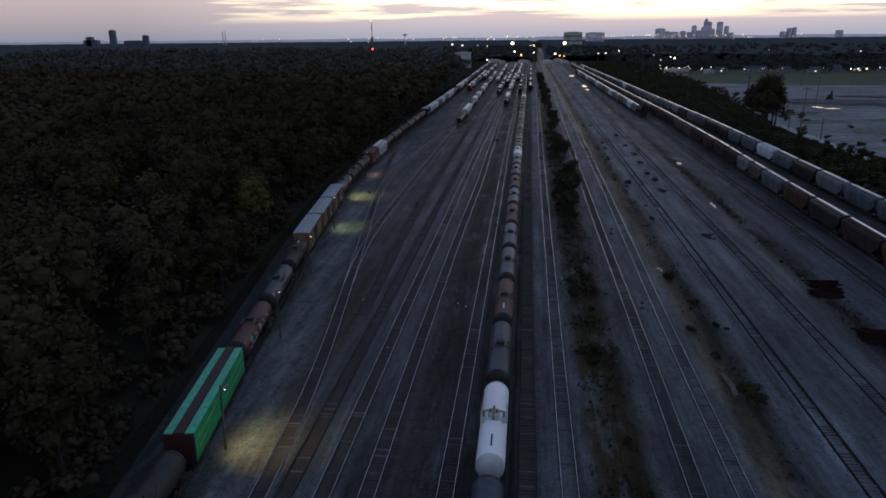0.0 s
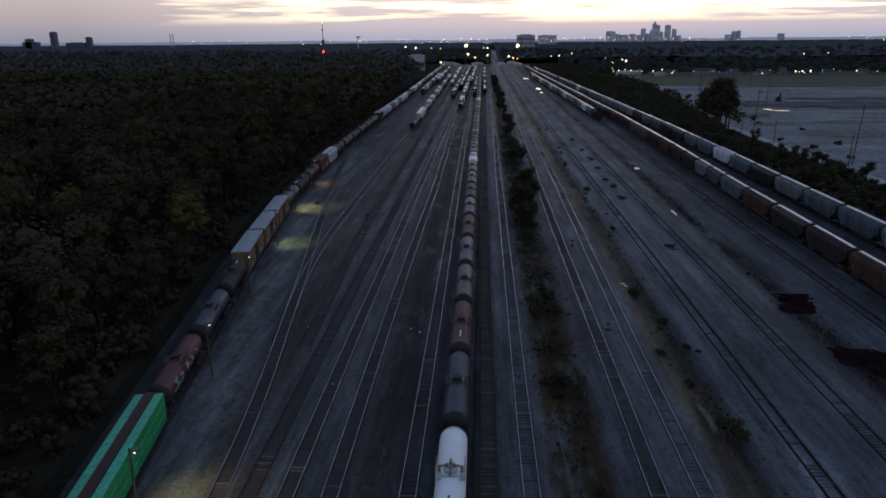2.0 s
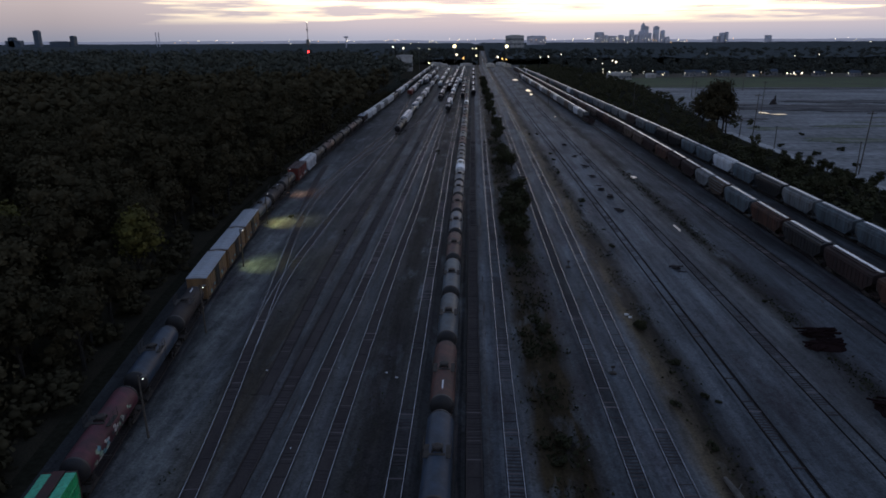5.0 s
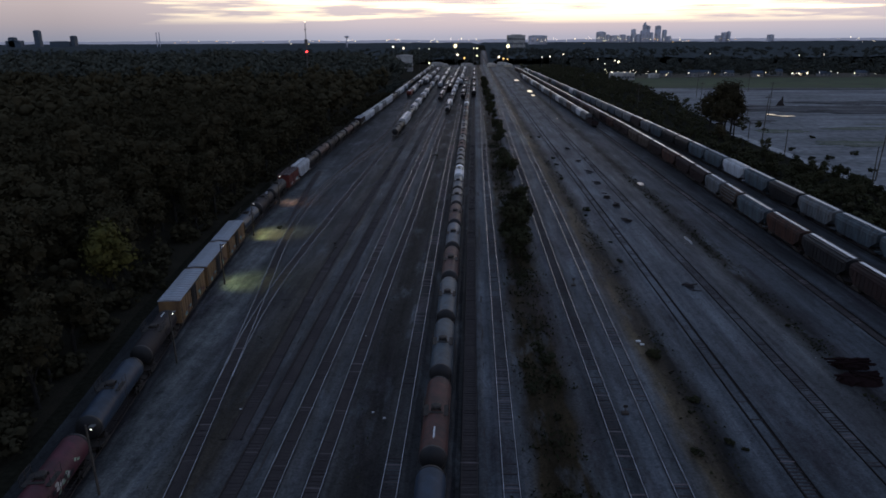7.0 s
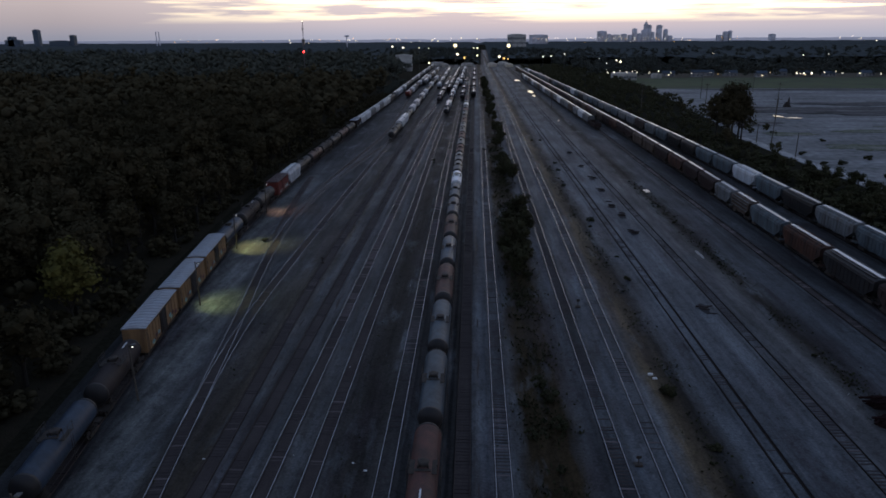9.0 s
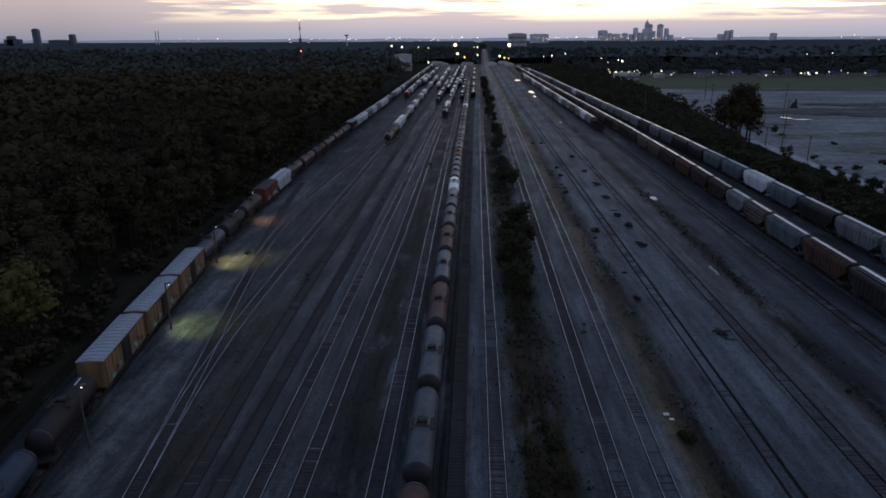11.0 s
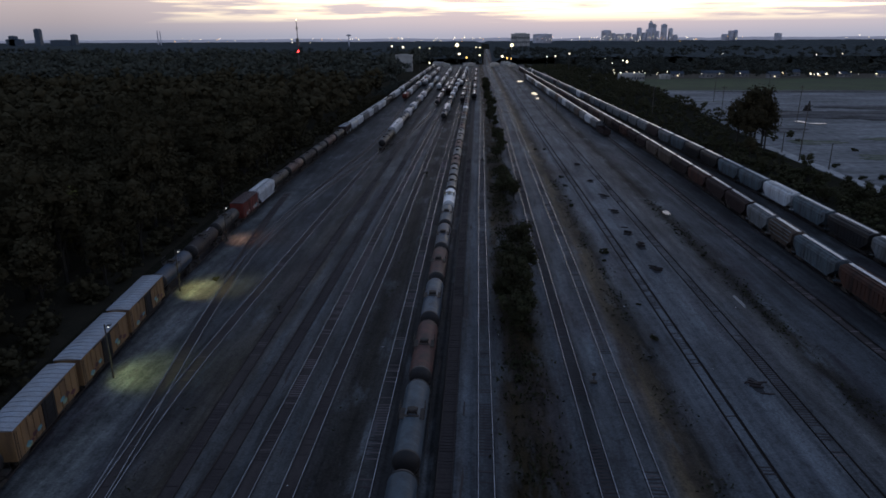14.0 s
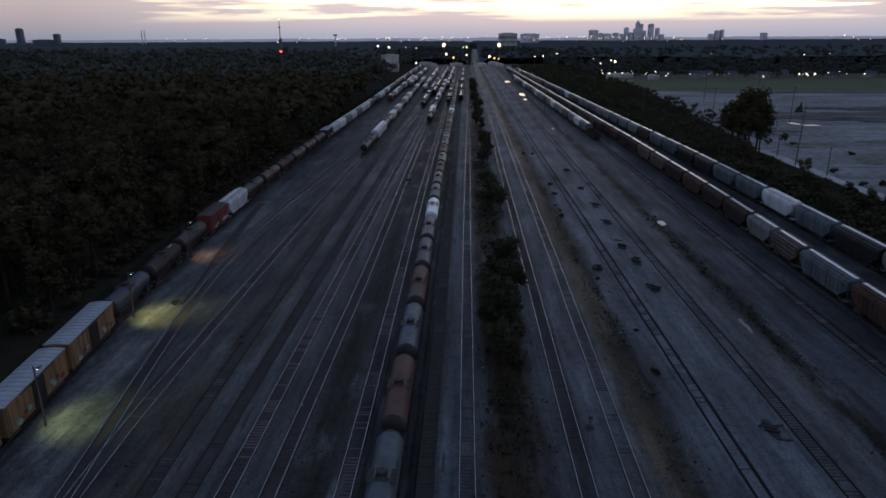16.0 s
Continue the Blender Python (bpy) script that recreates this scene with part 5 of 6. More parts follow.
def yard_lamp(x, y, lit, lean, colour, power):
    ob = tagged(new("yard_lamp_post"), "dark timber lamp post with small floodlight" + (" lighting the gravel" if lit else ""), "lamp post", "yard lamp posts")
    ob.location = (x, y, 0)
    bm = bmesh.new()
    rod(bm, (0, 0, -0.3), (lean, 0.05, 7.2), 0.13, 8, 0.09)
    part("pole", bm, M["pole"], ob)
    bm = bmesh.new()
    rod(bm, (lean, 0.05, 6.9), (lean + 0.5, 0.0, 7.05), 0.03, 6)
    part("bracket", bm, M["lampmetal"], ob)
    bm = bmesh.new()
    loft(bm, [[(lean + 0.35, -0.25, 6.95), (lean + 0.85, -0.25, 7.1), (lean + 0.85, -0.25, 7.22), (lean + 0.35, -0.25, 7.15)], [(lean + 0.35, 0.25, 6.95), (lean + 0.85, 0.25, 7.1), (lean + 0.85, 0.25, 7.22), (lean + 0.35, 0.25, 7.15)]])
    hd = part("lamp_head", bm, M["lampmetal"], ob)
    bm = bmesh.new()
    soft_box(bm, lean + 0.52, -0.29, 6.94, lean + 0.7, -0.26, 7.03, 0.01)
    part("lens", bm, M["l_post"], hd, "glowing lamp lens")
    if lit:
        s = new("yard_lamp_light", bpy.data.lights.new("yard_lamp_light", "SPOT"))
        s.data.energy, s.data.color, s.data.spot_size, s.data.spot_blend, s.data.shadow_soft_size = power * 1.6, colour, radians(98), 1.0, 0.15
        s.matrix_world = look((x + lean + 0.9, y, 6.6), (x + 3.9, y + 1.6, 0))


GREEN = (0.9, 0.92, 0.35)
yard_lamp(-27.0, 54.4, True, 0.15, (1.0, 0.85, 0.3), 1300)
yard_lamp(-30.6, 80.8, False, -0.15, GREEN, 0)
yard_lamp(-34.4, 107.2, False, -0.2, GREEN, 0)
yard_lamp(-38.4, 136.5, True, -0.1, (0.75, 0.9, 0.3), 1100)
yard_lamp(-42.6, 166.4, True, 0.0, (0.95, 0.9, 0.3), 2200)
yard_lamp(-45.0, 195.5, True, 0.0, (1.0, 0.5, 0.2), 1000)


def utility_pole(x, y, h, lean=0.0, arm=True):
    ob = tagged(new("utility_pole"), "tall weathered timber utility pole" if h > 9 else "short dark lamp pole", "pole", "utility poles")
    ob.location = (x, y, 0)
    bm = bmesh.new()
    rod(bm, (0, 0, -0.3), (lean, 0, h), 0.2, 8, 0.13)
    part("pole", bm, M["pole"], ob)
    bm = bmesh.new()
    if arm:
        box(bm, lean * 0.9 - 1.3, -0.07, h - 1.0, lean * 0.9 + 1.3, 0.07, h - 0.84)
        for xx in (-1.15, -0.5, 0.5, 1.15):
            rod(bm, (lean * 0.9 + xx, 0, h - 0.84), (lean * 0.9 + xx, 0, h - 0.6), 0.05, 6)
    else:
        soft_box(bm, lean - 0.3, -0.2, h - 0.1, lean + 0.3, 0.2, h + 0.25, 0.05)
    part("crossarm" if arm else "lamp_head", bm, M["pole"] if arm else M["lampmetal"], ob)


for x, y, h, ln, a in ((113.5, 293, 19, 0.6, True), (119.6, 227, 19, 1.0, True), (117.4, 224.5, 10, 0, False), (115.5, 277, 8, 0, False), (115.5, 311, 7, 0, False), (125, 404, 17, 0.2, True), (155, 506, 18, 0.3, True), (161.5, 404, 17, 0.3, True), (50.5, 447, 17, 0, True), (96, 420, 16, 0, True), (210, 560, 16, 0, True)):
    utility_pole(x, y, h, ln, a)

# radio mast with its red beacon
mast = tagged(new("radio_mast"), "slender lattice radio mast above the woods", "mast")
mast.location = (-137.5, 630, 0)
bm = bmesh.new()
for i in range(3):
    a = i * 2.094
    rod(bm, (0.7 * math.cos(a), 0.7 * math.sin(a), 0), (0.15 * math.cos(a), 0.15 * math.sin(a), 53), 0.12, 5)
    for k in range(22):
        z = 2 + k * 2.3
        r0, r1 = 0.7 - 0.55 * z / 53, 0.7 - 0.55 * (z + 2.3) / 53
        b2 = a + 2.094
        rod(bm, (r0 * math.cos(a), r0 * math.sin(a), z), (r1 * math.cos(b2), r1 * math.sin(b2), z + 2.3), 0.06, 4)
part("lattice", bm, M["lampmetal"], mast)
bm = bmesh.new()
box(bm, -1.1, -1.1, 34, 1.1, 1.1, 39)
box(bm, -0.7, -0.7, 46.5, 0.7, 0.7, 47.5)
part("antenna_platform", bm, M["lampmetal"], mast)
bm = bmesh.new()
bmesh.ops.create_icosphere(bm, subdivisions=2, radius=0.45)
part("top_lamp", bm, M["l_pale"], mast, "small lamp on the mast top", loc=(0, 0, 53.2))


def far_light(x, y, z, r, mat, label="far lamp glowing on a tall post", pole=True):
    ob = tagged(new("street_lamp"), label, "lamp", "far lamps")
    ob.location = (x, y, 0)
    bm = bmesh.new()
    bmesh.ops.create_icosphere(bm, subdivisions=2, radius=r)
    part("globe", bm, M[mat], ob, loc=(0, 0, z))
    if pole:
        bm = bmesh.new()
        rod(bm, (0, 0.2, -0.2), (0, 0.2, z), 0.15, 6)
        part("pole", bm, M["lampmetal"], ob)


far_light(-137.2, 628.5, 29.0, 0.75, "l_red", "red aviation beacon above the trees")
for x, z, r, mt in ((-19.2, 28.9, 3.1, "l_white"), (52.7, 28.4, 3.1, "l_white"), (-16.1, 17.5, 1.9, "l_pale"), (-6.6, 12.9, 1.8, "l_warm"), (10.7, 15.9, 1.5, "l_white"), (5.9, 25.7, 0.9, "l_white"), (10.6, 25.7, 1.4, "l_white"), (40.5, 14.2, 1.9, "l_pale"), (46.8, 11.9, 1.7, "l_warm"), (52.3, 11.1, 1.2, "l_warm")):
    far_light(x, 1000, z, r * 0.75, mt, "bright yard floodlight on a tall mast")
for x, y, z, r, mt in ((-93.3, 900, 29.1, 1.3, "l_pale"), (-80.6, 900, 27.7, 1.4, "l_pale"), (-49.0, 900, 9.8, 1.3, "l_white"), (-60.8, 900, 27.5, 0.7, "l_white"), (-48.8, 900, 26.8, 0.7, "l_white"), (166, 900, 8.6, 0.7, "l_pale"), (182.6, 900, 10.5, 1.6, "l_pale"), (178, 900, 12, 1.0, "l_pale"), (157.3, 900, 14, 0.6, "l_pale"), (89.4, 900, 16.5, 0.8, "l_pale"), (99.1, 900, 17.1, 1.0, "l_pale"), (115.1, 900, 19.7, 0.9, "l_pale"),
                       (330, 760, 3.5, 0.9, "l_pale"), (337, 760, 3.3, 1.0, "l_pale"), (345, 760, 3.4, 1.1, "l_pale"), (392, 760, 3.5, 0.8, "l_white"), (427, 900, 18.5, 0.6, "l_pale"), (292, 900, 19.3, 0.5, "l_pale"), (398, 900, 17.4, 0.7, "l_pale"), (140, 720, 7, 0.8, "l_pale"), (152, 720, 7, 0.7, "l_pale")):
    far_light(x, y, z, r * 0.8, mt)
lg = random.Random(21)
for i in range(26):
    far_light(lg.uniform(190, 640), lg.uniform(748, 770), lg.uniform(2.4, 5.0), lg.uniform(0.22, 0.42), lg.choice(("l_pale", "l_pale", "l_white", "l_warm")), "small street lamp among far houses")
for i in range(12):
    far_light(lg.uniform(130, 190), lg.uniform(735, 760), lg.uniform(4.5, 8.0), lg.uniform(0.25, 0.5), lg.choice(("l_pale", "l_white")), "small street lamp beside far sheds")
for i in range(120):
    y = lg.choice((2400, 3000, 3500, 4000))
    x = lg.uniform(-0.42, 0.62) * y if i < 60 else lg.uniform(-0.12, 0.3) * y
    far_light(x, y, lg.uniform(20, 31) + (y - 2400) * 0.003, lg.uniform(0.6, 1.5) * y / 2600, lg.choice(("l_pale", "l_pale", "l_white", "l_warm")), "town lamp glimmering near the horizon")
for x in (-19.2, 52.7):
    p = new("yard_floodlight", bpy.data.lights.new("yard_floodlight", "POINT"))
    p.data.energy, p.data.color, p.data.shadow_soft_size, p.location = 3000, (1.0, 0.85, 0.6), 2.0, (x, 996, 27)


def block(name, x, y, w, d, h, mat, label, floors=0, bays=0, z=0.0, spire=0.0):
    """A far building: walls, roof, and rows of windows where they can be told apart."""
    ob = tagged(new(name), label, "building", "far buildings")
    ob.location = (x, y, z)
    bm = bmesh.new()
    soft_box(bm, -w / 2, -d / 2, 0, w / 2, d / 2, h, min(w, h) * 0.02)
    part("wall", bm, mat, ob)
    bm = bmesh.new()
    box(bm, -w * 0.3, -d * 0.3, h, w * 0.3, d * 0.3, h + max(0.6, h * 0.04))
    if spire:
        loft(bm, [[(-w * 0.36, -d * 0.36, h), (w * 0.36, -d * 0.36, h), (w * 0.36, d * 0.36, h), (-w * 0.36, d * 0.36, h)], [(-w * 0.2, -d * 0.2, h + spire * 0.5), (w * 0.2, -d * 0.2, h + spire * 0.5), (w * 0.2, d * 0.2, h + spire * 0.5), (-w * 0.2, d * 0.2, h + spire * 0.5)]])
        rod(bm, (0, 0, h + spire * 0.5), (0, 0, h + spire), w * 0.06, 5, 0.2)
    part("roof", bm, mat, ob)
    for f in range(floors):
        for b in range(bays):
            bm = bmesh.new()
            ww, hh = w / bays, h / (floors + 0.5)
            box(bm, -w / 2 + ww * (b + 0.22), -d / 2 - 0.06, hh * (f + 0.4), -w / 2 + ww * (b + 0.78), -d / 2 - 0.01, hh * (f + 0.85))
            part("window", bm, M["t_slate"], ob)


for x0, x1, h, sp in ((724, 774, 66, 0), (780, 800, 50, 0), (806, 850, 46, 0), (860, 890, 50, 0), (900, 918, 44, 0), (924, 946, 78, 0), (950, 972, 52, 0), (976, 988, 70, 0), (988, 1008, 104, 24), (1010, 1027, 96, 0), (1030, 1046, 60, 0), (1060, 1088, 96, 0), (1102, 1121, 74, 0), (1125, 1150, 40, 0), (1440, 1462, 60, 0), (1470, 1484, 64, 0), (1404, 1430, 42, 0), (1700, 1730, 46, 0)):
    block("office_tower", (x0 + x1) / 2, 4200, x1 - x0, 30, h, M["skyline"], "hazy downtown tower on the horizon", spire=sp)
for x0, x1, h in ((-2036, -2008, 49), (-1918, -1895, 77), (-1756, -1736, 54), (-1850, -1760, 32), (-2050, -1980, 36)):
    block("office_tower", (x0 + x1) / 2, 3100, x1 - x0, 25, h, M["t_blue"], "dark hazy tower block beyond the woods")
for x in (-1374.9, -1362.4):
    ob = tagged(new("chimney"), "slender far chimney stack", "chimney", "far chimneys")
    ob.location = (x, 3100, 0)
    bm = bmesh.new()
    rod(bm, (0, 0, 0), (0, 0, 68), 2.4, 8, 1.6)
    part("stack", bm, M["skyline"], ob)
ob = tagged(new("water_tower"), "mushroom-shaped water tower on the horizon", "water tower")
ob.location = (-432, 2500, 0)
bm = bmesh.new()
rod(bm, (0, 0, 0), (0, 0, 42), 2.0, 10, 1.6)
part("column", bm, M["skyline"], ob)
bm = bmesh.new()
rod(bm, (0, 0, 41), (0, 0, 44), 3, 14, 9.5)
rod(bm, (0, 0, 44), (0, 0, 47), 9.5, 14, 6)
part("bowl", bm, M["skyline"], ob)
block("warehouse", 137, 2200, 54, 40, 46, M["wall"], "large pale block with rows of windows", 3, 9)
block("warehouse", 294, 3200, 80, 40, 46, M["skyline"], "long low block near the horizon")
block("shed", -79.5, 900, 20, 10, 19.4, M["wall"], "pale lit shed above the trees")
block("shed", 149, 718, 22, 12, 6.2, M["wall"], "low white-roofed shed by the trees", 1, 9)
block("shed", 186, 742, 9, 8, 4.0, M["wall"], "small pale shed by the trees")


def house(x, y, w, h, lit):
    ob = tagged(new("house"), "pale gabled house among dark trees", "house", "far houses")
    ob.location = (x, y, -0.1)
    bm = bmesh.new()
    box(bm, -w / 2, -4, 0, w / 2, 4, h)
    part("wall", bm, M["house"], ob)
    bm = bmesh.new()
    loft(bm, [[(xx, -4.5, h), (xx, 0, h + 2.6), (xx, 4.5, h), (xx, 4.4, h - 0.15), (xx, 0, h + 2.4), (xx, -4.4, h - 0.15)] for xx in (-w / 2 - 0.5, w / 2 + 0.5)])
    part("roof", bm, M["t_slate"], ob, "dark shingled gable roof")
    for k in range(3):
        bm = bmesh.new()
        xx = -w * 0.33 + k * w * 0.33
        box(bm, xx - 0.6, -4.06, 1.0, xx + 0.6, -4.0, 2.3)
        part("window", bm, M["l_window"] if lit and k == 1 else M["t_slate"], ob)


for i in range(22):
    house(200 + 24 * i + lg.uniform(-9, 9), 760 + lg.uniform(0, 26), lg.uniform(9, 14), lg.uniform(2.8, 5), lg.random() < 0.4)
for i in range(12):
    block("shed", lg.uniform(-70, 60), 1010 + lg.uniform(0, 90), lg.uniform(7, 18), 8, lg.uniform(2.5, 4.5), M["wall"], "pale yard shed under floodlights")

# ---- clutter on the ground ----


def puddle(x, y, rx, ry, seed):
    rg = random.Random(seed)
    bm = bmesh.new()
    v = [bm.verts.new((rx * math.cos(t) * rg.uniform(0.6, 1.15), ry * math.sin(t) * rg.uniform(0.6, 1.15), 0)) for t in [6.283 * i / 18 for i in range(18)]]
    bm.faces.new(v)
    o = part("puddle", bm, M["water"])
    o.location = (x, y, 0.016 if x < 120 else 0.55)
    return tagged(o, "still puddle reflecting the pale sky", "puddle", "puddles")


puddle(51.5, 221.5, 1.0, 3.0, 1)
puddle(48.0, 165.0, 0.35, 3.4, 2)
puddle(160.5, 398, 2.6, 4.5, 3)
puddle(165.5, 391, 4.5, 2.6, 4)
puddle(48.5, 572, 2.6, 14, 5)
puddle(46.9, 713, 3.2, 10, 6)
puddle(47.6, 533, 1.3, 7, 7)
puddle(47.4, 385, 0.5, 2.2, 8)


def timber_heap(x, y, n, spread, length, mat, label, seed, rz=None, flat=1.0, high=0.06, base_mat="soil", wide=2.0):
    """A heap of old timbers, each a piece of its own."""
    rg = random.Random(seed)
    ob = tagged(new("timber_heap"), label, "timber heap", "timber heaps")
    ob.location = (x, y, 0)
    bm = bmesh.new()
    soft_box(bm, -0.12, -length / 2, 0, 0.12, length / 2, 0.2, 0.02)
    base = bmesh.new()
    k = 24
    loft(base, [[(spread * wide * f * math.copysign(abs(math.cos(6.283 * i / k)) ** 0.6, math.cos(6.283 * i / k)) * rg.uniform(0.88, 1.12), spread * flat * wide * f * math.copysign(abs(math.sin(6.283 * i / k)) ** 0.6, math.sin(6.283 * i / k)) * rg.uniform(0.85, 1.15), z) for i in range(k)] for f, z in ((1.0, 0.0), (0.86, high * 0.6), (0.55, high))])
    part("dirt_base", base, M[base_mat], ob)
    first_piece = None
    for i in range(n):
        lvl = i // max(1, n // 3)
        loc = (rg.gauss(0, spread * 0.8), rg.gauss(0, spread * flat * 0.8), -0.06 + 0.17 * lvl + max(0, high - 0.25))
        a = (rg.uniform(0, 3.14) if rz is None else rz + rg.gauss(0, 0.25))
        if first_piece is None:
            first_piece = part("timber", bm, mat, ob, loc=loc)
            first_piece.rotation_euler = (0, 0, a)
        else:
            again(first_piece, ob, loc, a)


timber_heap(51.3, 108.8, 26, 0.85, 2.6, M["darkstuff"], "dark square pile of scrap ties", 1, 1.57, 0.5, 0.7, "darkstuff", 2.5)
timber_heap(50.4, 104.9, 30, 0.95, 2.6, M["darkstuff"], "dark square pile of scrap ties", 2, 1.57, 0.55, 0.8, "darkstuff", 2.6)
timber_heap(50.6, 88.3, 36, 1.2, 2.6, M["darkstuff"], "dark sprawling pile of scrap ties", 3, 1.2, 0.8, 0.7, "darkstuff", 2.0)
timber_heap(53.6, 86.0, 40, 1.4, 2.6, M["darkstuff"], "dark sprawling pile of scrap ties", 4, 1.0, 1.0, 0.9, "darkstuff", 2.2)
hr = random.Random(9)
for i, (x, y) in enumerate(((38.6, 180), (39.2, 194), (38.8, 204), (39.3, 222), (39.6, 238), (39.4, 258), (39.0, 284))):
    timber_heap(x, y, hr.randint(3, 6), 0.5, 1.5, M["bed_dark"], "loose old ties lying on dark damp cinders", 20 + i, 1.2, 2.8, 0.03, "soil_dark", 1.5)
timber_heap(40.0, 137.5, 6, 0.45, 1.6, M["tie"], "loose old ties lying between the tracks", 40, 1.3, 3.4, 0.02, "soil_dark", 1.3)
ob = tagged(new("log"), "bleached broken log lying beside the tracks", "log")
ob.location = (27.1, 72.4, 0.25)
bm = bmesh.new()
rod(bm, (0, -2.4, 0), (0.1, 0.3, 0.03), 0.3, 9, 0.34)
rod(bm, (0.1, 0.3, 0.03), (-0.2, 3.0, 0.0), 0.34, 9, 0.22)
part("stem", bm, M["log"], ob)
bm = bmesh.new()
rod(bm, (0, 0.6, 0.1), (0.7, 1.5, 0.5), 0.12, 6, 0.05)
part("branch_stub", bm, M["log"], ob)
lr = random.Random(31)
for i in range(22):
    x, y = lr.choice((lr.uniform(-27, -5), lr.uniform(9, 60))), lr.uniform(55, 220)
    bm = bmesh.new()
    s = lr.uniform(0.05, 0.12)
    soft_box(bm, -s, -s * 0.6, 0, s, s * 0.6, s * 0.5, 0.02)
    o = part("litter_scrap", bm, M["litter"])
    o.location, o.rotation_euler = (x, y, 0.012), (0, 0, lr.uniform(0, 3))
    tagged(o, "small pale scrap of litter on the ballast", "litter", "litter scraps")
for x, y, s in ((26.4, 115.4, 0.3), (26.7, 114.4, 0.26), (-6.0, 94.7, 0.16), (-7.4, 95.9, 0.13), (-22.4, 96.0, 0.16), (-24.2, 93.2, 0.13)):
    bm = bmesh.new()
    soft_box(bm, -s, -s * 0.6, 0, s, s * 0.6, s * 0.7, 0.03)
    o = part("litter_scrap", bm, M["litter"])
    o.location = (x, y, 0.012)
    tagged(o, "pale lump of rubbish on the dirt", "litter", "litter scraps")
for x, y, s in ((20.6, 96.5, 1.0), (20.7, 137.5, 1.2), (-23.6, 158, 1.0)):
    ob = tagged(new("switch_stand"), "low dark switch stand between the rails", "switch stand", "switch stands")
    ob.location = (x, y, 0)
    bm = bmesh.new()
    soft_box(bm, -0.4, -0.3, 0, 0.4, 0.3, 0.25, 0.03)
    part("base", bm, M["steel"], ob)
    bm = bmesh.new()
    rod(bm, (0, 0, 0.25), (0, 0, 1.1 * s), 0.06, 6)
    box(bm, -0.25, -0.03, 0.8 * s, 0.25, 0.03, 1.1 * s)
    part("target", bm, M["steel"], ob)

# mounds, stumps and weeds on the cleared site
mr = random.Random(14)


def mound(x, y, rx, ry, h, mat, label):
    bm = bmesh.new()
    n, k = 6, 16
    rings = [[(rx * (1 - j / n) * math.cos(6.283 * i / k) * mr.uniform(0.85, 1.15), ry * (1 - j / n) * math.sin(6.283 * i / k) * mr.uniform(0.85, 1.15), h * (1 - (1 - j / n) ** 2)) for i in range(k)] for j in range(n)]
    loft(bm, rings)
    o = part("earth_mound", bm, mat, smooth=True)
    o.location = (x, y, -0.05)
    tagged(o, label, "mound", "earth mounds")




def patch(name, x, y, rx, ry, mat, label, seed, z):
    """A thin uneven spread of earth with a ragged outline, lying on the lot."""
    bm = bmesh.new()
    k, n = 72, 5
    rings = []
    for j in range(n):
        f = 1 - j / n
        ring = []
        for i in range(k):
            t = 6.2832 * i / k
            w = 1 + 0.5 * noise.noise((math.cos(t) * 1.6, math.sin(t) * 1.6, seed)) + 0.28 * noise.noise((math.cos(t) * 6, math.sin(t) * 6, seed + 9)) + 0.12 * noise.noise((math.cos(t) * 17, math.sin(t) * 17, seed))
            ring.append((rx * f * w * math.cos(t), ry * f * w * math.sin(t), z * (0.05 if j == 0 else 0.6 + 0.4 * j / n)))
        rings.append(ring)
    loft(bm, rings)
    o = part(name, bm, mat, smooth=True)
    o.location = (x, y, 0.004)
    tagged(o, label, "earth patch", "earth patches")


patch("earth_patch", 205, 432, 62, 22, M["lot_soil"], "broad churned dark earth on the cleared lot", 1.3, 0.5)
patch("earth_patch", 262, 470, 70, 14, M["lot_soil"], "churned dark earth on the cleared lot", 4.1, 0.45)
patch("earth_patch", 290, 590, 120, 10, M["lot_soil"], "long dark strip of earth beside the field", 6.7, 0.4)
patch("earth_patch", 139, 372, 12, 9, M["lot_soil"], "small dark earth patch beside the trees", 2.2, 0.3)
patch("weedy_patch", 137, 335, 10, 6, M["lot_weeds"], "weedy dull green patch on the lot", 8.8, 0.25)
patch("weedy_patch", 152, 300, 16, 7, M["lot_weeds"], "weedy dull green patch on the lot", 11.8, 0.25)
patch("weedy_patch", 181, 345, 18, 6, M["lot_weeds"], "weedy dull green patch on the lot", 15.8, 0.25)
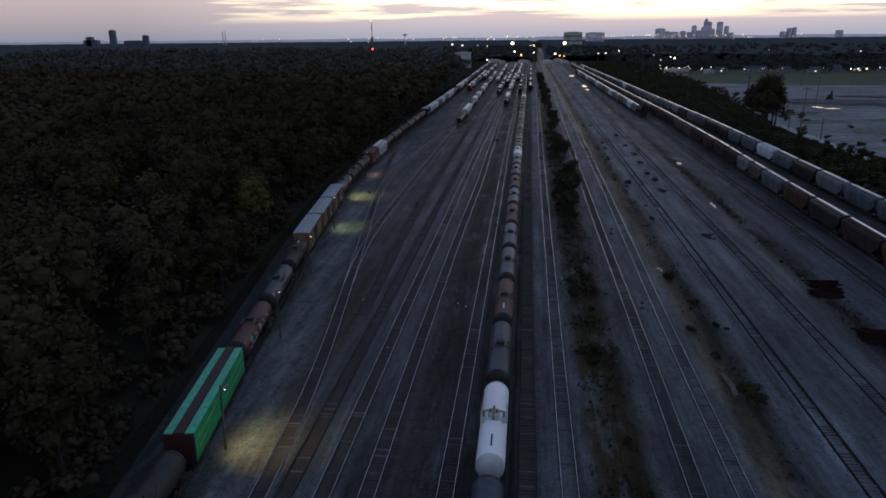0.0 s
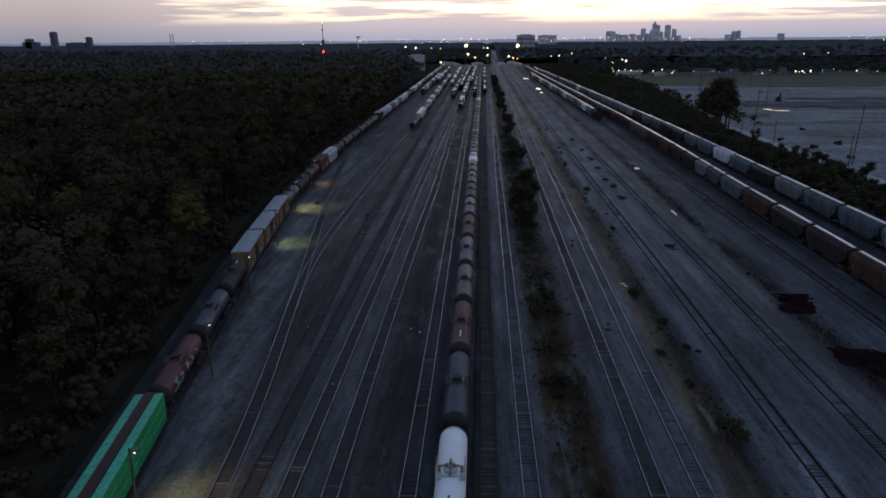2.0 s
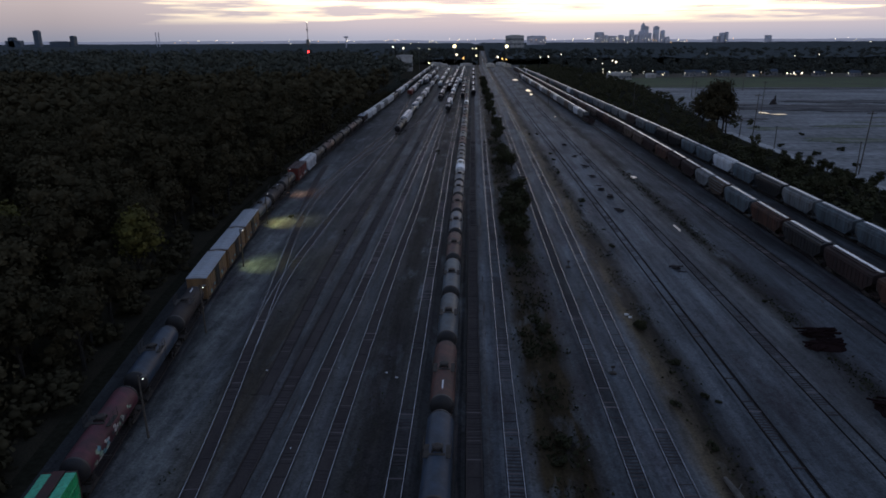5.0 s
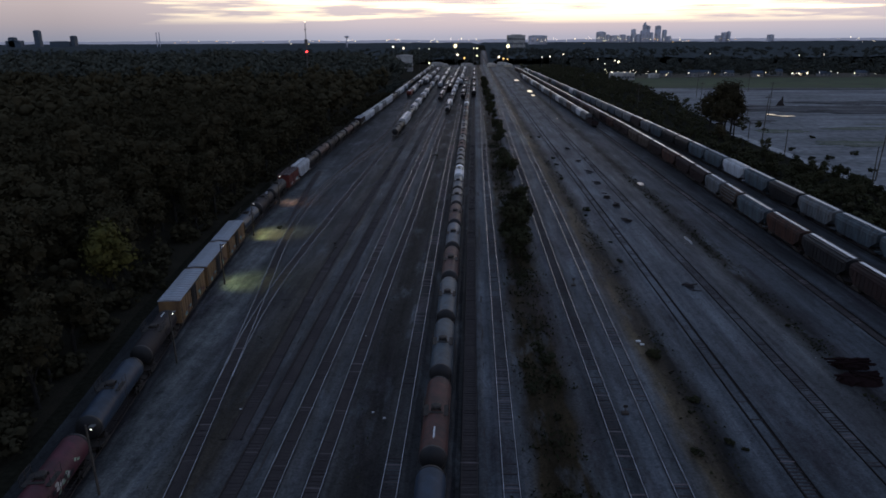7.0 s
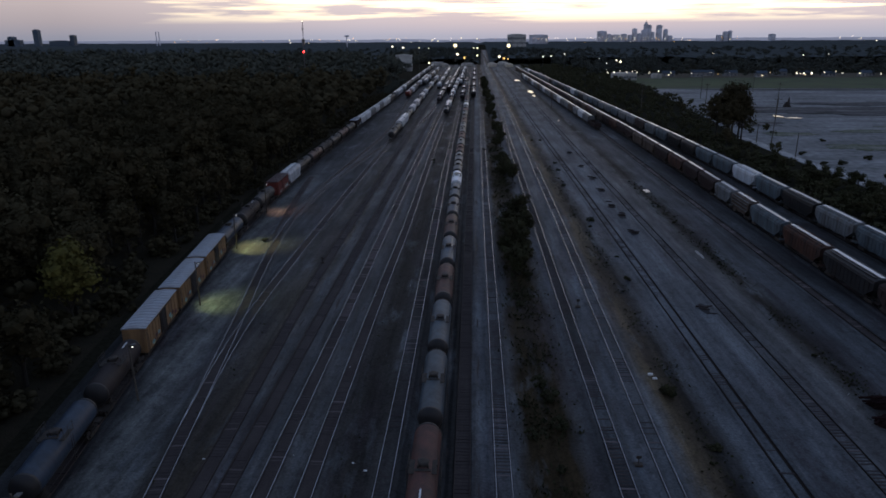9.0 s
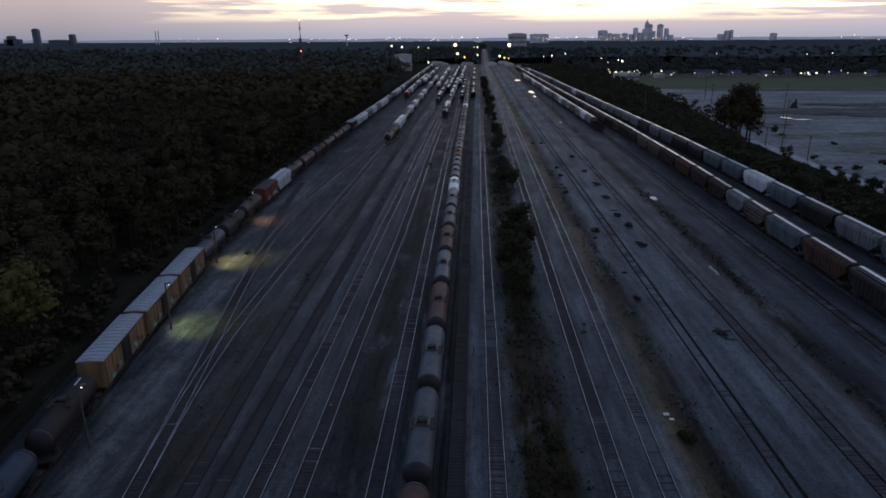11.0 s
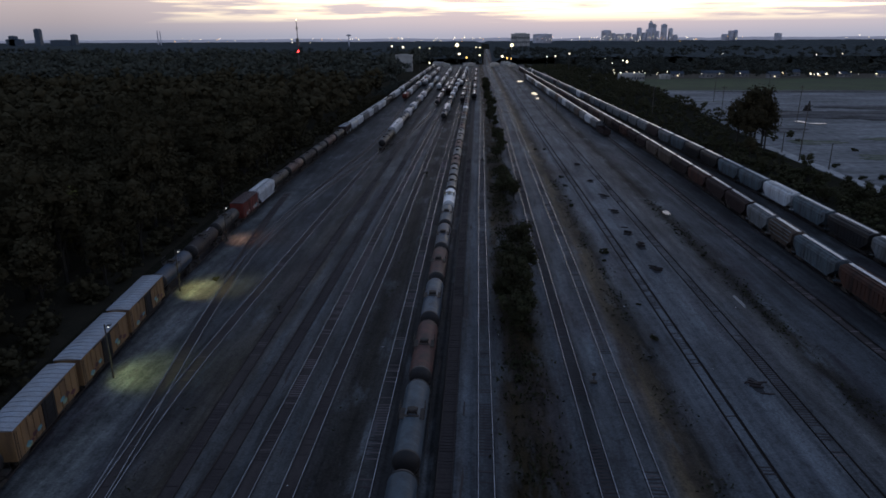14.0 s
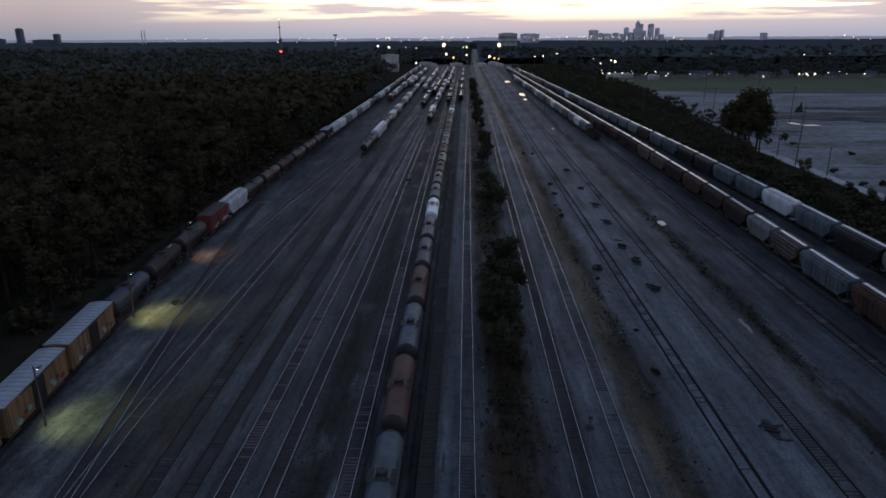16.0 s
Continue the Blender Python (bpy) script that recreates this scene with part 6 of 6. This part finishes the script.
mound(188, 452, 2.2, 1.8, 3.4, M["bed_dark"], "small steep dark spoil heap on the cleared site")
mound(189.2, 453, 1.0, 1.0, 5.6, M["bed_dark"], "small steep dark spoil heap on the cleared site")
for i in range(16):
    patch("weedy_patch", mr.uniform(128, 330), mr.uniform(230, 570), mr.uniform(3, 11), mr.uniform(1.2, 3.2), M[mr.choice(("lot_soil", "lot_weeds"))], "thin weedy patch of earth on the lot", 20 + i, 0.15)
for x, y, s in ((142, 313, 0.7), (137, 272, 0.8), (120, 282, 0.8), (124, 262, 0.9), (126, 240, 0.8), (118, 262, 0.7)):
    plant(tufts[2], x, y, s * 1.6)
tagged(sheet("pale_path", [(y, 113.2 + 1.2 * noise.noise((y * 0.06, 1, 0)), 117.0 + 1.6 * noise.noise((y * 0.05, 6, 0))) for y in range(190, 330, 5)], M["path"], 0.012), "pale concrete path along the edge of the lot", "path")
tagged(sheet("dark_verge", [(y, 118, 1100) for y in (745, 760, 790, 830)], M["soil"], -0.02), "dark verge in front of the far houses", "verge")

# ---- ties, last ----
for n_t, (ob, x, y, (y0, y1), sunk) in enumerate(TIE_JOBS):
    bm = bmesh.new()
    made = 0
    for yy in np.arange(max(y[0], y0), min(y[-1], y1 + 130), 0.55):
        # ballast buries long runs of ties
        show = noise.noise((n_t * 7.3, yy * 0.09, 0)) + 0.45 * noise.noise((n_t * 3.1, yy * 0.5, 2))
        if show < (sunk - 0.5) * 0.5 and rng.random() < 0.85:
            continue
        xx = float(np.interp(yy, y, x))
        a = math.atan2(float(np.interp(yy + 2, y, x)) - float(np.interp(yy - 2, y, x)), 4.0)
        z = 0.05 + 0.0015 * n_t + rng.uniform(-0.02, 0.03)
        if made < 72:
            o = new("tie", tie_mesh)
            o.parent = ob
            o.location, o.rotation_euler = (xx + rng.gauss(0, 0.06), yy, z), (0, 0, -a + rng.gauss(0, 0.03))
            made += 1
        else:
            box(bm, xx - 1.3, yy - 0.115, -0.02, xx + 1.3, yy + 0.115, z)
    far_ties = part("distant_tie", bm, M["tie"], ob)
    far_ties["kind"] = "stuff"
